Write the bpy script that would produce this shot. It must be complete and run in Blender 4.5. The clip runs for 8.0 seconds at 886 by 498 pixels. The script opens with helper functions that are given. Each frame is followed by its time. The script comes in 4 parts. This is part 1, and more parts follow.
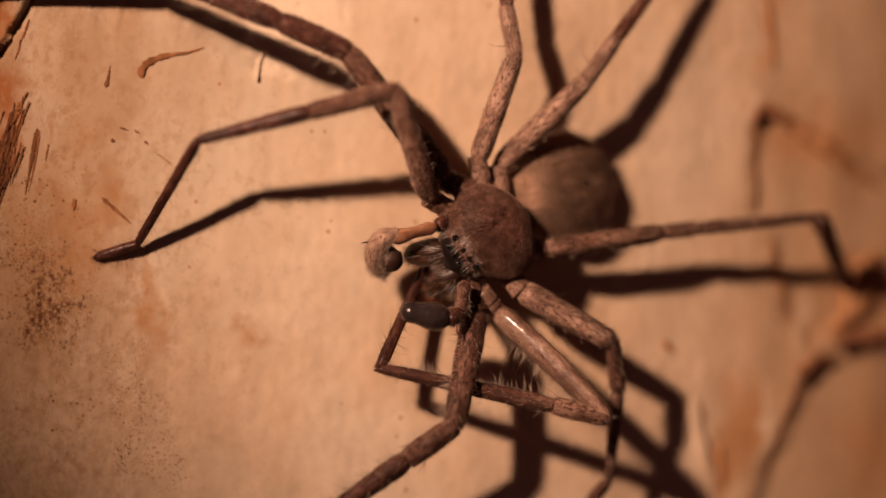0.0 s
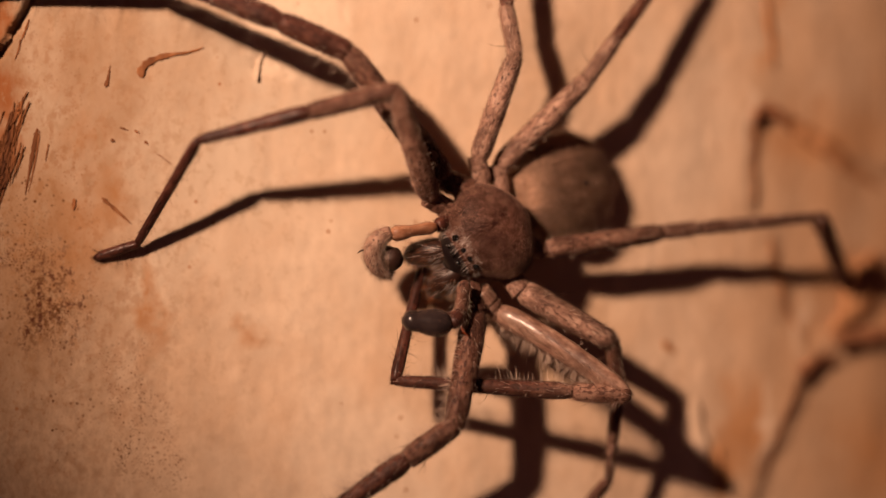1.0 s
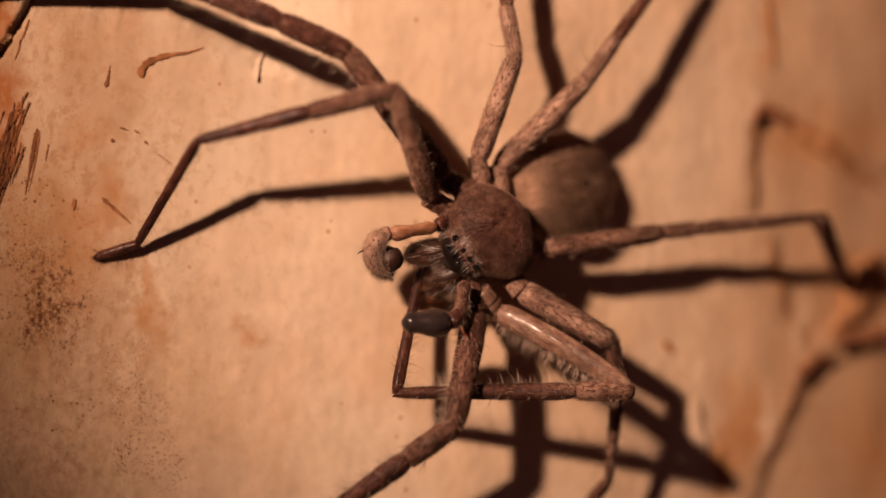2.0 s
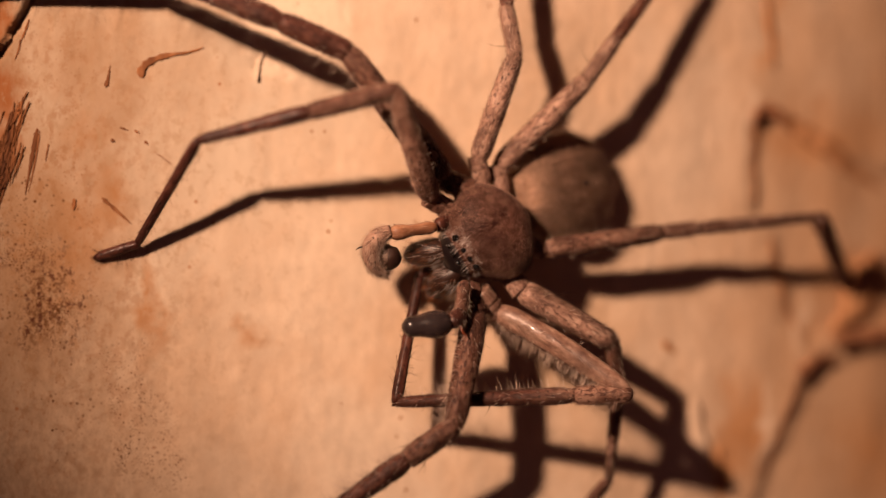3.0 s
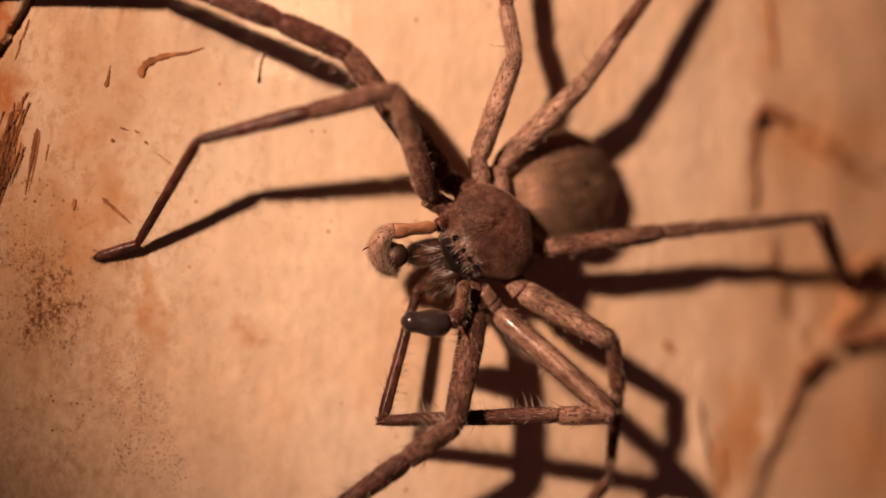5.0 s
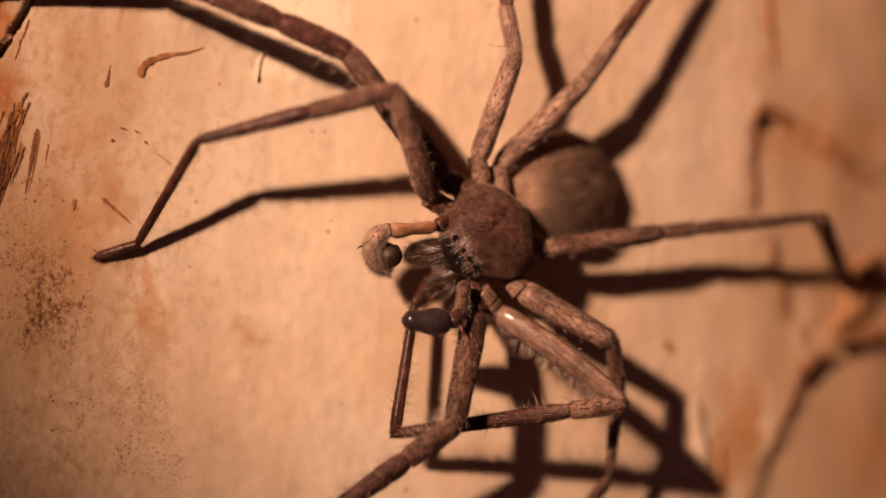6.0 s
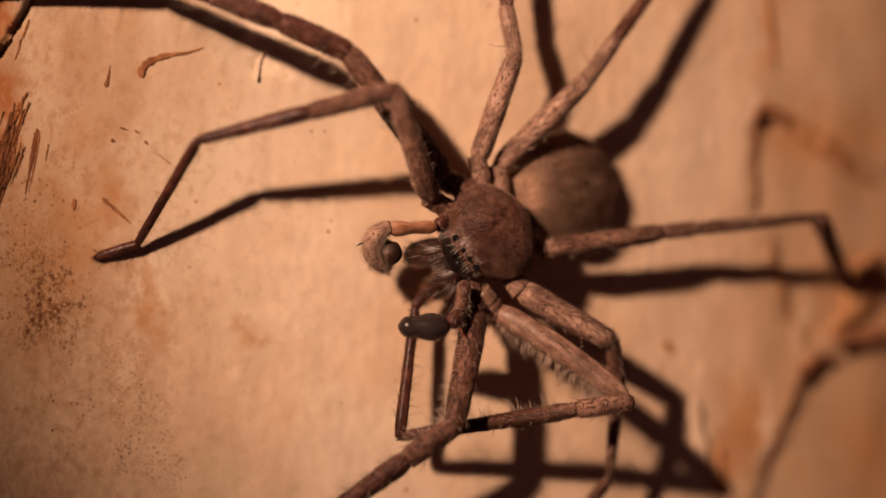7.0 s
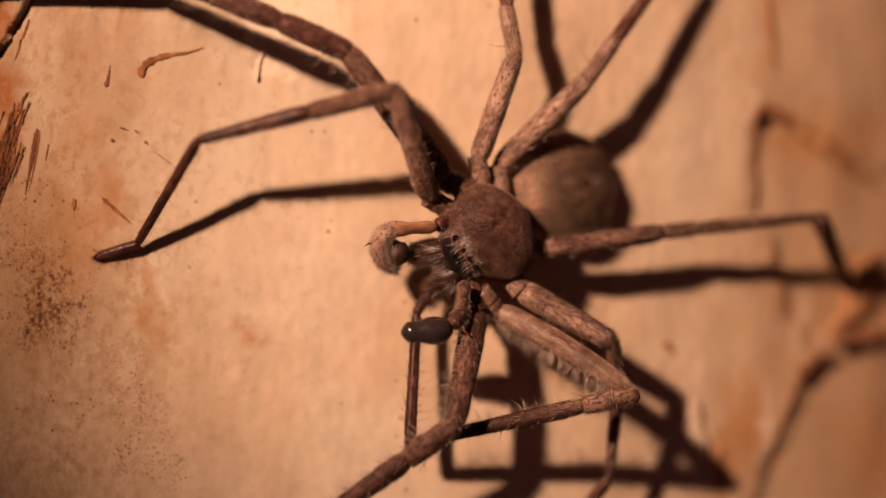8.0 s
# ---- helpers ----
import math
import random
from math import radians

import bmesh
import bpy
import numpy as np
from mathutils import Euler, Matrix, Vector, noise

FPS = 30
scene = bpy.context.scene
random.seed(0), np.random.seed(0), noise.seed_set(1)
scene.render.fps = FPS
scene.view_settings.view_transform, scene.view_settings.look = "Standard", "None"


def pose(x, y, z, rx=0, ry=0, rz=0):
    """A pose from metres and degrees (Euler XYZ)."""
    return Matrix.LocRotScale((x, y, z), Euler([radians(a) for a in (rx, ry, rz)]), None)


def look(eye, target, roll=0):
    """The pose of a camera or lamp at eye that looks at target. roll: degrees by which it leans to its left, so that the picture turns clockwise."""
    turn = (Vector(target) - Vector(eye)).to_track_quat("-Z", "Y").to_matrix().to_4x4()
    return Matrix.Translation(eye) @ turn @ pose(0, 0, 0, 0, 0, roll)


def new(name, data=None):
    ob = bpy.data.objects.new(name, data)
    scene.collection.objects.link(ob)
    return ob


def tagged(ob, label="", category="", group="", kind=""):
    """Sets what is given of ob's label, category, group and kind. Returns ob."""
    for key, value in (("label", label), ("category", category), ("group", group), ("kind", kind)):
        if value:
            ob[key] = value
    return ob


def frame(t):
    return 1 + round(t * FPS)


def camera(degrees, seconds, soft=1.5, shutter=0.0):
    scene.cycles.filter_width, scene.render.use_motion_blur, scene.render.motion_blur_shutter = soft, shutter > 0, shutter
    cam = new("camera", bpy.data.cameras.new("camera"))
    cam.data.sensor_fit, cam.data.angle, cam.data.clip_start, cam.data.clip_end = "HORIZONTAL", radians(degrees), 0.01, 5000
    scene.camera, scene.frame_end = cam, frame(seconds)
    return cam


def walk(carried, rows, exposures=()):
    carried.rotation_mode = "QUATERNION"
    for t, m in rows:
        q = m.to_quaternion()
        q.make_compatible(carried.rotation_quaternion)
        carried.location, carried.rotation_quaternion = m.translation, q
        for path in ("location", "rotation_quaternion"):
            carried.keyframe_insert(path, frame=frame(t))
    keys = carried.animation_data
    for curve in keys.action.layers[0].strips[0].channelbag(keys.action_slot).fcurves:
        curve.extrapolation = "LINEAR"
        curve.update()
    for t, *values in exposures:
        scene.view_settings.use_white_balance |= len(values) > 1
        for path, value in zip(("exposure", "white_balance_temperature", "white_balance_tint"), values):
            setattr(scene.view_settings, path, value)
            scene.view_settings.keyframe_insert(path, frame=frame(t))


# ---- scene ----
cam = camera(20, 8.0, soft=1.2)
cam.data.dof.use_dof = True
cam.data.dof.focus_distance = 0.2645
cam.data.dof.aperture_fstop = 4.9
EYE = (0, -0.26676, 0)
walk(cam, [(0.0, look(EYE, (0, 0, 0))), (8.0, look(EYE, (0, 0, 0)))],
     exposures=[(0.0, -0.22), (0.5, -0.28), (1.0, -0.10), (1.5, -0.15), (3.0, 0.04), (3.5, 0.08), (4.5, 0.08), (6.0, 0.04), (6.5, -0.10), (7.0, -0.13), (7.5, -0.08), (8.0, -0.02)])

# ---- light: a torch held up to the left of the lens, night all round ----
world = bpy.data.worlds.new("night")
scene.world = world
world.use_nodes = True
world.node_tree.nodes["Background"].inputs[0].default_value = (0.95, 0.37, 0.37, 1)
world.node_tree.nodes["Background"].inputs[1].default_value = 0.038

torch = new("torch", bpy.data.lights.new("torch", "SPOT"))
torch.data.energy = 12.2
torch.data.color = (1.0, 0.62, 0.425)
torch.data.shadow_soft_size = 0.009
torch.data.spot_size = radians(24)
torch.data.spot_blend = 1.0
torch.matrix_world = look((-0.170, -0.300, 0.152), (0.007, 0.009, 0.018))

MM = 0.001
TRUNK_X, TRUNK_R = -50.0, 200.0


# ---- materials ----
def material(name, rough=0.6, spec=0.3):
    m = bpy.data.materials.new(name)
    m.use_nodes = True
    b = m.node_tree.nodes["Principled BSDF"]
    b.inputs["Roughness"].default_value = rough
    b.inputs["Specular IOR Level"].default_value = spec
    return m, m.node_tree, b


def node(tree, kind, **values):
    n = tree.nodes.new(kind)
    for key, v in values.items():
        n.inputs[key].default_value = v
    return n


def noise_of(tree, scale, detail=4, rough=0.6, stretch=(1, 1, 1), offset=(0, 0, 0)):
    """Noise in object space; scale counts features in a metre."""
    co = tree.nodes.new("ShaderNodeTexCoord")
    mp = node(tree, "ShaderNodeMapping", Scale=stretch, Location=offset)
    n = node(tree, "ShaderNodeTexNoise", Scale=scale, Detail=detail, Roughness=rough)
    tree.links.new(co.outputs["Object"], mp.inputs[0])
    tree.links.new(mp.outputs[0], n.inputs["Vector"])
    return n.outputs["Fac"]


def ramp(tree, fac, *stops):
    r = tree.nodes.new("ShaderNodeValToRGB")
    while len(r.color_ramp.elements) < len(stops):
        r.color_ramp.elements.new(0.5)
    for e, (p, c) in zip(r.color_ramp.elements, stops):
        e.position = p
        e.color = (*c, 1) if len(c) == 3 else c
    tree.links.new(fac, r.inputs[0])
    return r.outputs[0]


def grey(a):
    return (a, a, a)


def mix(tree, fac, a, b, how="MIX"):
    m = tree.nodes.new("ShaderNodeMix")
    m.data_type, m.blend_type = "RGBA", how
    for socket, v in ((m.inputs[0], fac), (m.inputs[6], a), (m.inputs[7], b)):
        if isinstance(v, (int, float)):
            socket.default_value = v
        elif isinstance(v, tuple):
            socket.default_value = (*v, 1)
        else:
            tree.links.new(v, socket)
    return m.outputs[2]


def bump(tree, b, height, distance, strength=1.0):
    n = node(tree, "ShaderNodeBump", Strength=strength, Distance=distance)
    tree.links.new(height, n.inputs["Height"])
    tree.links.new(n.outputs[0], b.inputs["Normal"])


def patch(tree, centre, radius, hard=0.0):
    """1 at a stain's middle, falling to 0 at its rim: centre and radii in millimetres across and up the trunk."""
    co = tree.nodes.new("ShaderNodeTexCoord")
    wob = node(tree, "ShaderNodeTexNoise", Scale=260.0, Detail=3.0)
    tree.links.new(co.outputs["Object"], wob.inputs["Vector"])
    warp = tree.nodes.new("ShaderNodeMix")
    warp.data_type, warp.blend_type = "RGBA", "LINEAR_LIGHT"
    warp.inputs[0].default_value = 0.004
    tree.links.new(co.outputs["Object"], warp.inputs[6])
    tree.links.new(wob.outputs["Color"], warp.inputs[7])
    mp = node(tree, "ShaderNodeMapping")
    mp.vector_type = "TEXTURE"
    mp.inputs["Location"].default_value = (centre[0] * MM, 0, centre[1] * MM)
    mp.inputs["Scale"].default_value = (radius[0] * MM, 1.0, radius[1] * MM)
    tree.links.new(warp.outputs[2], mp.inputs[0])
    g = tree.nodes.new("ShaderNodeTexGradient")
    g.gradient_type = "SPHERICAL"
    tree.links.new(mp.outputs[0], g.inputs[0])
    return ramp(tree, g.outputs["Fac"], (0.0, grey(0)), (1.0 - hard, grey(1)))


def specks(tree, scale, size, share, offset):
    """Round dots: 1 inside a dot; share: how many of the cells hold one."""
    co = tree.nodes.new("ShaderNodeTexCoord")
    mp = node(tree, "ShaderNodeMapping", Location=offset)
    v = node(tree, "ShaderNodeTexVoronoi", Scale=scale)
    tree.links.new(co.outputs["Object"], mp.inputs[0])
    tree.links.new(mp.outputs[0], v.inputs["Vector"])
    dot = ramp(tree, v.outputs["Distance"], (size * 0.6, grey(1)), (size, grey(0)))
    some = ramp(tree, v.outputs["Color"], (1 - share - 0.1, grey(0)), (1 - share, grey(0.95)))
    return mix(tree, 1.0, dot, some, "MULTIPLY")


def bark_material():
    m, t, b = material("smooth_bark", 0.75, 0.1)
    base = ramp(t, noise_of(t, 38, 6, 0.65, (1, 1, 0.6)), (0.3, (0.56, 0.385, 0.25)), (0.5, (0.645, 0.485, 0.35)), (0.72, (0.70, 0.565, 0.43)))
    fine = ramp(t, noise_of(t, 300, 7, 0.72), (0.32, grey(0.56)), (0.62, grey(1.08)))
    c = mix(t, 0.28, base, fine, "MULTIPLY")
    clouds = ramp(t, noise_of(t, 75, 5, 0.65, (1, 1, 0.7), (9, 3, 1)), (0.46, grey(0)), (0.66, grey(0.5)))
    c = mix(t, clouds, c, (0.55, 0.355, 0.215))
    mottle = ramp(t, noise_of(t, 170, 6, 0.7, (1, 1, 0.75), (2, 6, 3)), (0.36, grey(0.80)), (0.60, grey(1.05)))
    c = mix(t, 0.35, c, mottle, "MULTIPLY")
    grain = ramp(t, noise_of(t, 1300, 5, 0.7, (1, 1, 0.7), (7, 2, 5)), (0.36, grey(0.60)), (0.58, grey(1.08)))
    c = mix(t, mix(t, 1.0, patch(t, (-56, 4), (36, 64), 0.4), grey(0.9), "MULTIPLY"), c, mix(t, 1.0, c, grain, "MULTIPLY"))
    # a greyer, chalky film up one side
    film = mix(t, 1.0, patch(t, (-38, 18), (44, 40), 0.35), ramp(t, noise_of(t, 160, 5, 0.65, (1, 1, 0.7), (2, 0, 4)), (0.3, grey(0.35)), (0.6, grey(1.0))), "MULTIPLY")
    c = mix(t, film, c, (0.56, 0.47, 0.365))
    # brown blotches
    blot = ramp(t, noise_of(t, 120, 6, 0.7, (1, 1, 0.8), (0.3, 0, 0.1)), (0.50, grey(0)), (0.72, grey(0.6)))
    c = mix(t, mix(t, 1.0, blot, patch(t, (-54, 2), (52, 62)), "MULTIPLY"), c, (0.34, 0.17, 0.08))
    dots = ramp(t, noise_of(t, 900, 5, 0.7, (1, 1, 0.8), (5, 0, 1)), (0.51, grey(0)), (0.60, grey(0.85)))
    c = mix(t, mix(t, 1.0, dots, patch(t, (-47, 0), (24, 46)), "MULTIPLY"), c, (0.27, 0.12, 0.05))
    spots = specks(t, 2100, 0.27, 0.35, (0.8, 0.1, 0.4))
    c = mix(t, mix(t, 1.0, spots, patch(t, (-46, 0), (19, 40)), "MULTIPLY"), c, (0.13, 0.05, 0.022))
    for centre, radius, much in (((-31.2, -6.6), (1.9, 8.0), 0.75), ((-40.5, 0.5), (8.5, 9), 0.6), ((-27, 29), (5, 4), 0.5), ((-20, -9), (2, 2.5), 0.4), ((-35.5, 5.5), (3.6, 5.0), 0.6), ((-38, 12), (4, 3), 0.35), ((34, -22), (4, 7), 0.55), ((45, 12), (9, 8), 0.8), ((50, -24), (7, 9), 0.9), ((47, -5), (7, 7), 0.9), ((32, -25), (2.0, 5), 0.8), ((-47.5, 15), (3.6, 8), 1.0), ((-48, 24), (4, 4.5), 0.9), ((41, 13), (8, 4), 0.7)):
        f = mix(t, 1.0, patch(t, centre, radius), ramp(t, noise_of(t, 300, 4), (0.25, grey(0.1)), (0.5, grey(min(1.0, much * 1.9)))), "MULTIPLY")
        c = mix(t, f, c, (0.39, 0.185, 0.075))
    # sooty film low on one side; the broad patches also paint in dimmer light
    for centre, radius, much in (((-52, -10), (20, 34), 0.75), ((-44, -6), (10, 14), 0.8), ((-32, -32), (20, 16), 0.35), ((-45, 16), (22, 24), 0.85), ((-36, 21), (18, 11), 0.55), ((-40, -2), (28, 50), 0.5)):
        f = mix(t, 1.0, patch(t, centre, radius), ramp(t, noise_of(t, 110, 6, 0.7, (1, 1, 0.4)), (0.3, grey(0.25)), (0.62, grey(much))), "MULTIPLY")
        c = mix(t, f, c, (0.265, 0.148, 0.072))
    # a pale place where a sheet has peeled away
    c = mix(t, mix(t, 1.0, patch(t, (-15.5, 24.0), (6.5, 6.5), 0.7), grey(0.7), "MULTIPLY"), c, (0.76, 0.62, 0.47))
    # rusty torn places by the splits
    for centre, radius in (((-48.5, 14), (4.2, 9)), ((-49, 25), (4.0, 5))):
        f = mix(t, 1.0, patch(t, centre, radius, 0.6), ramp(t, noise_of(t, 900, 5, 0.7, (1, 1, 0.15)), (0.35, grey(0.35)), (0.6, grey(1.0))), "MULTIPLY")
        c = mix(t, f, c, (0.27, 0.10, 0.035))
    # older, browner bark round the side; its darkening also paints in light fall-off
    f = mix(t, 1.0, patch(t, (56, -6), (30, 62), 0.4), ramp(t, noise_of(t, 90, 5, 0.6), (0.3, grey(0.6)), (0.65, grey(1.0))), "MULTIPLY")
    c = mix(t, f, c, (0.48, 0.29, 0.165))
    for centre, radius in (((51, -24), (5.5, 7)), ((45, 12.5), (8, 3.5)), ((49, -5), (5, 6)), ((31.6, -25), (1.6, 5)), ((35, -19), (3, 7)), ((37.3, 25), (1.2, 7))):
        f = mix(t, 1.0, patch(t, centre, radius), ramp(t, noise_of(t, 240, 4), (0.25, grey(0.2)), (0.55, grey(0.75))), "MULTIPLY")
        c = mix(t, f, c, (0.52, 0.245, 0.095))
    for centre, radius in (((28.4, -21), (1.8, 7)), ((41.0, -8.5), (1.8, 4.5)), ((34.9, 15), (1.2, 5)), ((36.8, -20), (1.4, 6))):
        c = mix(t, mix(t, 1.0, patch(t, centre, radius, 0.3), grey(0.75), "MULTIPLY"), c, (0.74, 0.57, 0.42))
    f = mix(t, 1.0, patch(t, (-42.3, -6.0), (3.2, 6.0)), ramp(t, noise_of(t, 2300, 5, 0.7, (1, 1, 0.8)), (0.49, grey(0.0)), (0.56, grey(1.0))), "MULTIPLY")
    c = mix(t, f, c, (0.085, 0.031, 0.008))
    # black pin specks, thick in places
    pins = mix(t, 1.0, specks(t, 2300, 0.30, 0.35, (0.1, 0.2, 0.3)), specks(t, 4600, 0.36, 0.5, (0.4, 0.1, 0.2)), "LIGHTEN")
    for centre, radius in (((-42.5, -4.5), (4.5, 6.5)), ((-42, -7), (2.0, 2.6)), ((-33.5, -14.5), (3.4, 5.5)), ((-31.5, -21), (5, 6)), ((-45, 1), (5, 5))):
        c = mix(t, mix(t, 1.0, patch(t, centre, radius, 0.5), pins, "MULTIPLY"), c, (0.10, 0.036, 0.009))
    fleck = ramp(t, noise_of(t, 800, 5, 0.7, (1, 1, 0.8), (3, 1, 2)), (0.55, grey(0)), (0.63, grey(0.55)))
    c = mix(t, mix(t, 1.0, fleck, patch(t, (-46, 6), (42, 52), 0.3), "MULTIPLY"), c, (0.34, 0.23, 0.14))
    big = mix(t, 1.0, specks(t, 1050, 0.27, 0.4, (0.15, 0.6, 0.3)), specks(t, 1500, 0.30, 0.45, (0.5, 0.3, 0.7)), "LIGHTEN")
    for centre, radius in (((-43, -3), (8, 12)), ((-45.5, 3), (5.5, 8)), ((-42, -7), (3.4, 4)), ((-41, -16), (4, 8))):
        c = mix(t, mix(t, 1.0, patch(t, centre, radius, 0.4), big, "MULTIPLY"), c, (0.10, 0.036, 0.009))
    for centre, radius in (((-42.6, -6.3), (2.6, 4.2)), ((-46.2, 0.2), (2.6, 2.6)), ((-41.5, -5.0), (5.5, 8.0))):
        ink = ramp(t, noise_of(t, 1500, 5, 0.75, (1, 1, 0.8), (6, 2, 8)), (0.53, grey(0)), (0.61, grey(0.8)))
        c = mix(t, mix(t, 1.0, patch(t, centre, radius, 0.5), ink, "MULTIPLY"), c, (0.075, 0.024, 0.012))
    few = specks(t, 520, 0.13, 0.25, (0.7, 0.3, 0.5))
    c = mix(t, few, c, (0.30, 0.14, 0.065))
    t.links.new(c, b.inputs["Base Color"])
    bump(t, b, noise_of(t, 900, 7, 0.7), 0.00025, 0.25)
    return m


def fibre_material(name, dark, light):
    m, t, b = material(name, 0.8, 0.2)
    c = ramp(t, noise_of(t, 700, 5, 0.6, (1, 1, 0.12)), (0.35, dark), (0.65, light))
    t.links.new(c, b.inputs["Base Color"])
    bump(t, b, noise_of(t, 900, 4, 0.6, (1, 1, 0.12)), 0.0003, 0.8)
    return m


def cuticle(name, dark, mid, light, rough=0.5, spec=0.4, scale=900, grain=(0.55, 1, 1), lines=0.6, freckles=0.9, tip=None):
    """Brown skin with mottling, freckles and pale lines along the limb."""
    m, t, b = material(name, rough, spec)
    c = ramp(t, noise_of(t, scale, 6, 0.72, grain), (0.36, dark), (0.49, mid), (0.62, light))
    wide = ramp(t, noise_of(t, 210, 3, 0.6), (0.38, grey(0.6)), (0.62, grey(1.15)))
    c = mix(t, 0.8, c, wide, "MULTIPLY")
    if lines:
        l = ramp(t, noise_of(t, 1500, 2, 0.5, (0.04, 1, 1), (0.2, 0.7, 0.1)), (0.42, grey(0.35)), (0.56, grey(1.2)))
        c = mix(t, lines, c, l, "MULTIPLY")
    if freckles:
        f = ramp(t, noise_of(t, 2600, 3, 0.5, (0.45, 1, 1), (1, 2, 3)), (0.54, grey(0)), (0.60, grey(freckles)))
        c = mix(t, f, c, tuple(0.7 * a for a in dark))
    if freckles > 0.3:
        c = mix(t, specks(t, 1900, 0.36, 0.3, (0.3, 0.6, 0.9)), c, tuple(0.45 * a for a in dark))
    if tip:
        # redder towards the far end: from and to, in millimetres along the limb
        at = t.nodes.new("ShaderNodeSeparateXYZ")
        t.links.new(t.nodes.new("ShaderNodeTexCoord").outputs["Object"], at.inputs[0])
        far = node(t, "ShaderNodeMapRange")
        far.inputs["From Min"].default_value, far.inputs["From Max"].default_value = tip[0] * MM, tip[1] * MM
        t.links.new(at.outputs["X"], far.inputs["Value"])
        c = mix(t, far.outputs[0], c, mix(t, 1.0, c, (0.38, 0.24, 0.21), "MULTIPLY"))
    t.links.new(c, b.inputs["Base Color"])
    r = ramp(t, noise_of(t, 3200, 3, 0.6), (0.35, grey(rough * 0.7)), (0.65, grey(min(1, rough * 1.5))))
    t.links.new(r, b.inputs["Roughness"])
    bump(t, b, noise_of(t, 5200, 3, 0.6, (0.5, 1, 1)), 0.00008, 0.6)
    return m


def plain(name, colour, rough, spec=0.5):
    m, t, b = material(name, rough, spec)
    c = ramp(t, noise_of(t, 800, 4), (0.3, tuple(0.75 * a for a in colour)), (0.7, tuple(min(1, 1.2 * a) for a in colour)))
    t.links.new(c, b.inputs["Base Color"])
    return m


def nap(name, colour, rough, spec, low=0.38, high=1.5, scale=1000, stretch=(0.35, 1, 1)):
    """Short hair that keeps the dark flecks and streaks of the skin below it."""
    m, t, b = material(name, rough, spec)
    c = ramp(t, noise_of(t, scale, 5, 0.7, stretch, (4, 1, 2)), (0.36, tuple(low * a for a in colour)), (0.47, tuple(0.85 * a for a in colour)), (0.62, tuple(high * a for a in colour)))
    wide = ramp(t, noise_of(t, 260, 3, 0.6, (1, 1, 1), (1, 5, 2)), (0.36, grey(0.6)), (0.6, grey(1.15)))
    t.links.new(mix(t, 0.8, c, wide, "MULTIPLY"), b.inputs["Base Color"])
    return m


BARK = bark_material()
FIBRE = fibre_material("torn_fibre", (0.06, 0.02, 0.008), (0.27, 0.105, 0.038))
FLAKE = fibre_material("rusty_flake", (0.11, 0.038, 0.014), (0.31, 0.135, 0.055))
RUST = fibre_material("rust_bark", (0.26, 0.11, 0.045), (0.55, 0.29, 0.14))
DARK_BARK = fibre_material("old_bark", (0.13, 0.05, 0.026), (0.38, 0.18, 0.09))
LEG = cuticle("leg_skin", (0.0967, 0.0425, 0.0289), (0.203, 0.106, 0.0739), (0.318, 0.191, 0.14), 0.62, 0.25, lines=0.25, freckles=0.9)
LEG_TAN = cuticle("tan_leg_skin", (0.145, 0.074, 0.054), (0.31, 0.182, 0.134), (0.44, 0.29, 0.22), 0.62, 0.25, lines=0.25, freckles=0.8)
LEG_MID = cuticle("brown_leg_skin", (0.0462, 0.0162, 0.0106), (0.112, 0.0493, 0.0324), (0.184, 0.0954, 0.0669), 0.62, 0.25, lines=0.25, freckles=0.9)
LEG_TIP = cuticle("red_tipped_leg_skin", (0.0967, 0.0425, 0.0289), (0.203, 0.106, 0.0739), (0.318, 0.191, 0.14), 0.55, 0.3, lines=0.4, freckles=0.8, tip=(0.5, 5.0))
LEG_RUSTY = cuticle("rusty_leg_skin", (0.065, 0.020, 0.012), (0.15, 0.056, 0.035), (0.24, 0.105, 0.070), 0.5, 0.3, lines=0.25, freckles=0.4)
LEG_GLOSS = cuticle("groomed_leg_skin", (0.128, 0.0633, 0.0447), (0.231, 0.131, 0.0929), (0.341, 0.22, 0.164), 0.42, 0.4, lines=0.35, freckles=0.2)
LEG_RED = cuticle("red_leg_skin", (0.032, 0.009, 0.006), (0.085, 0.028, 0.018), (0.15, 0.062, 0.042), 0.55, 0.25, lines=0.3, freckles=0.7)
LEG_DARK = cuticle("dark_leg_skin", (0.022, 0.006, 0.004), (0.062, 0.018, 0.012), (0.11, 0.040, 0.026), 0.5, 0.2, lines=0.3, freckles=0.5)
BACK = cuticle("carapace_skin", (0.030, 0.0105, 0.0075), (0.062, 0.026, 0.018), (0.105, 0.053, 0.038), 0.55, 0.12, 1100, (1, 1, 1), 0, 0)
BELLY = cuticle("abdomen_skin", (0.17, 0.085, 0.05), (0.31, 0.18, 0.11), (0.40, 0.245, 0.16), 0.75, 0.15, 420, (1, 1, 1), 0, 0)
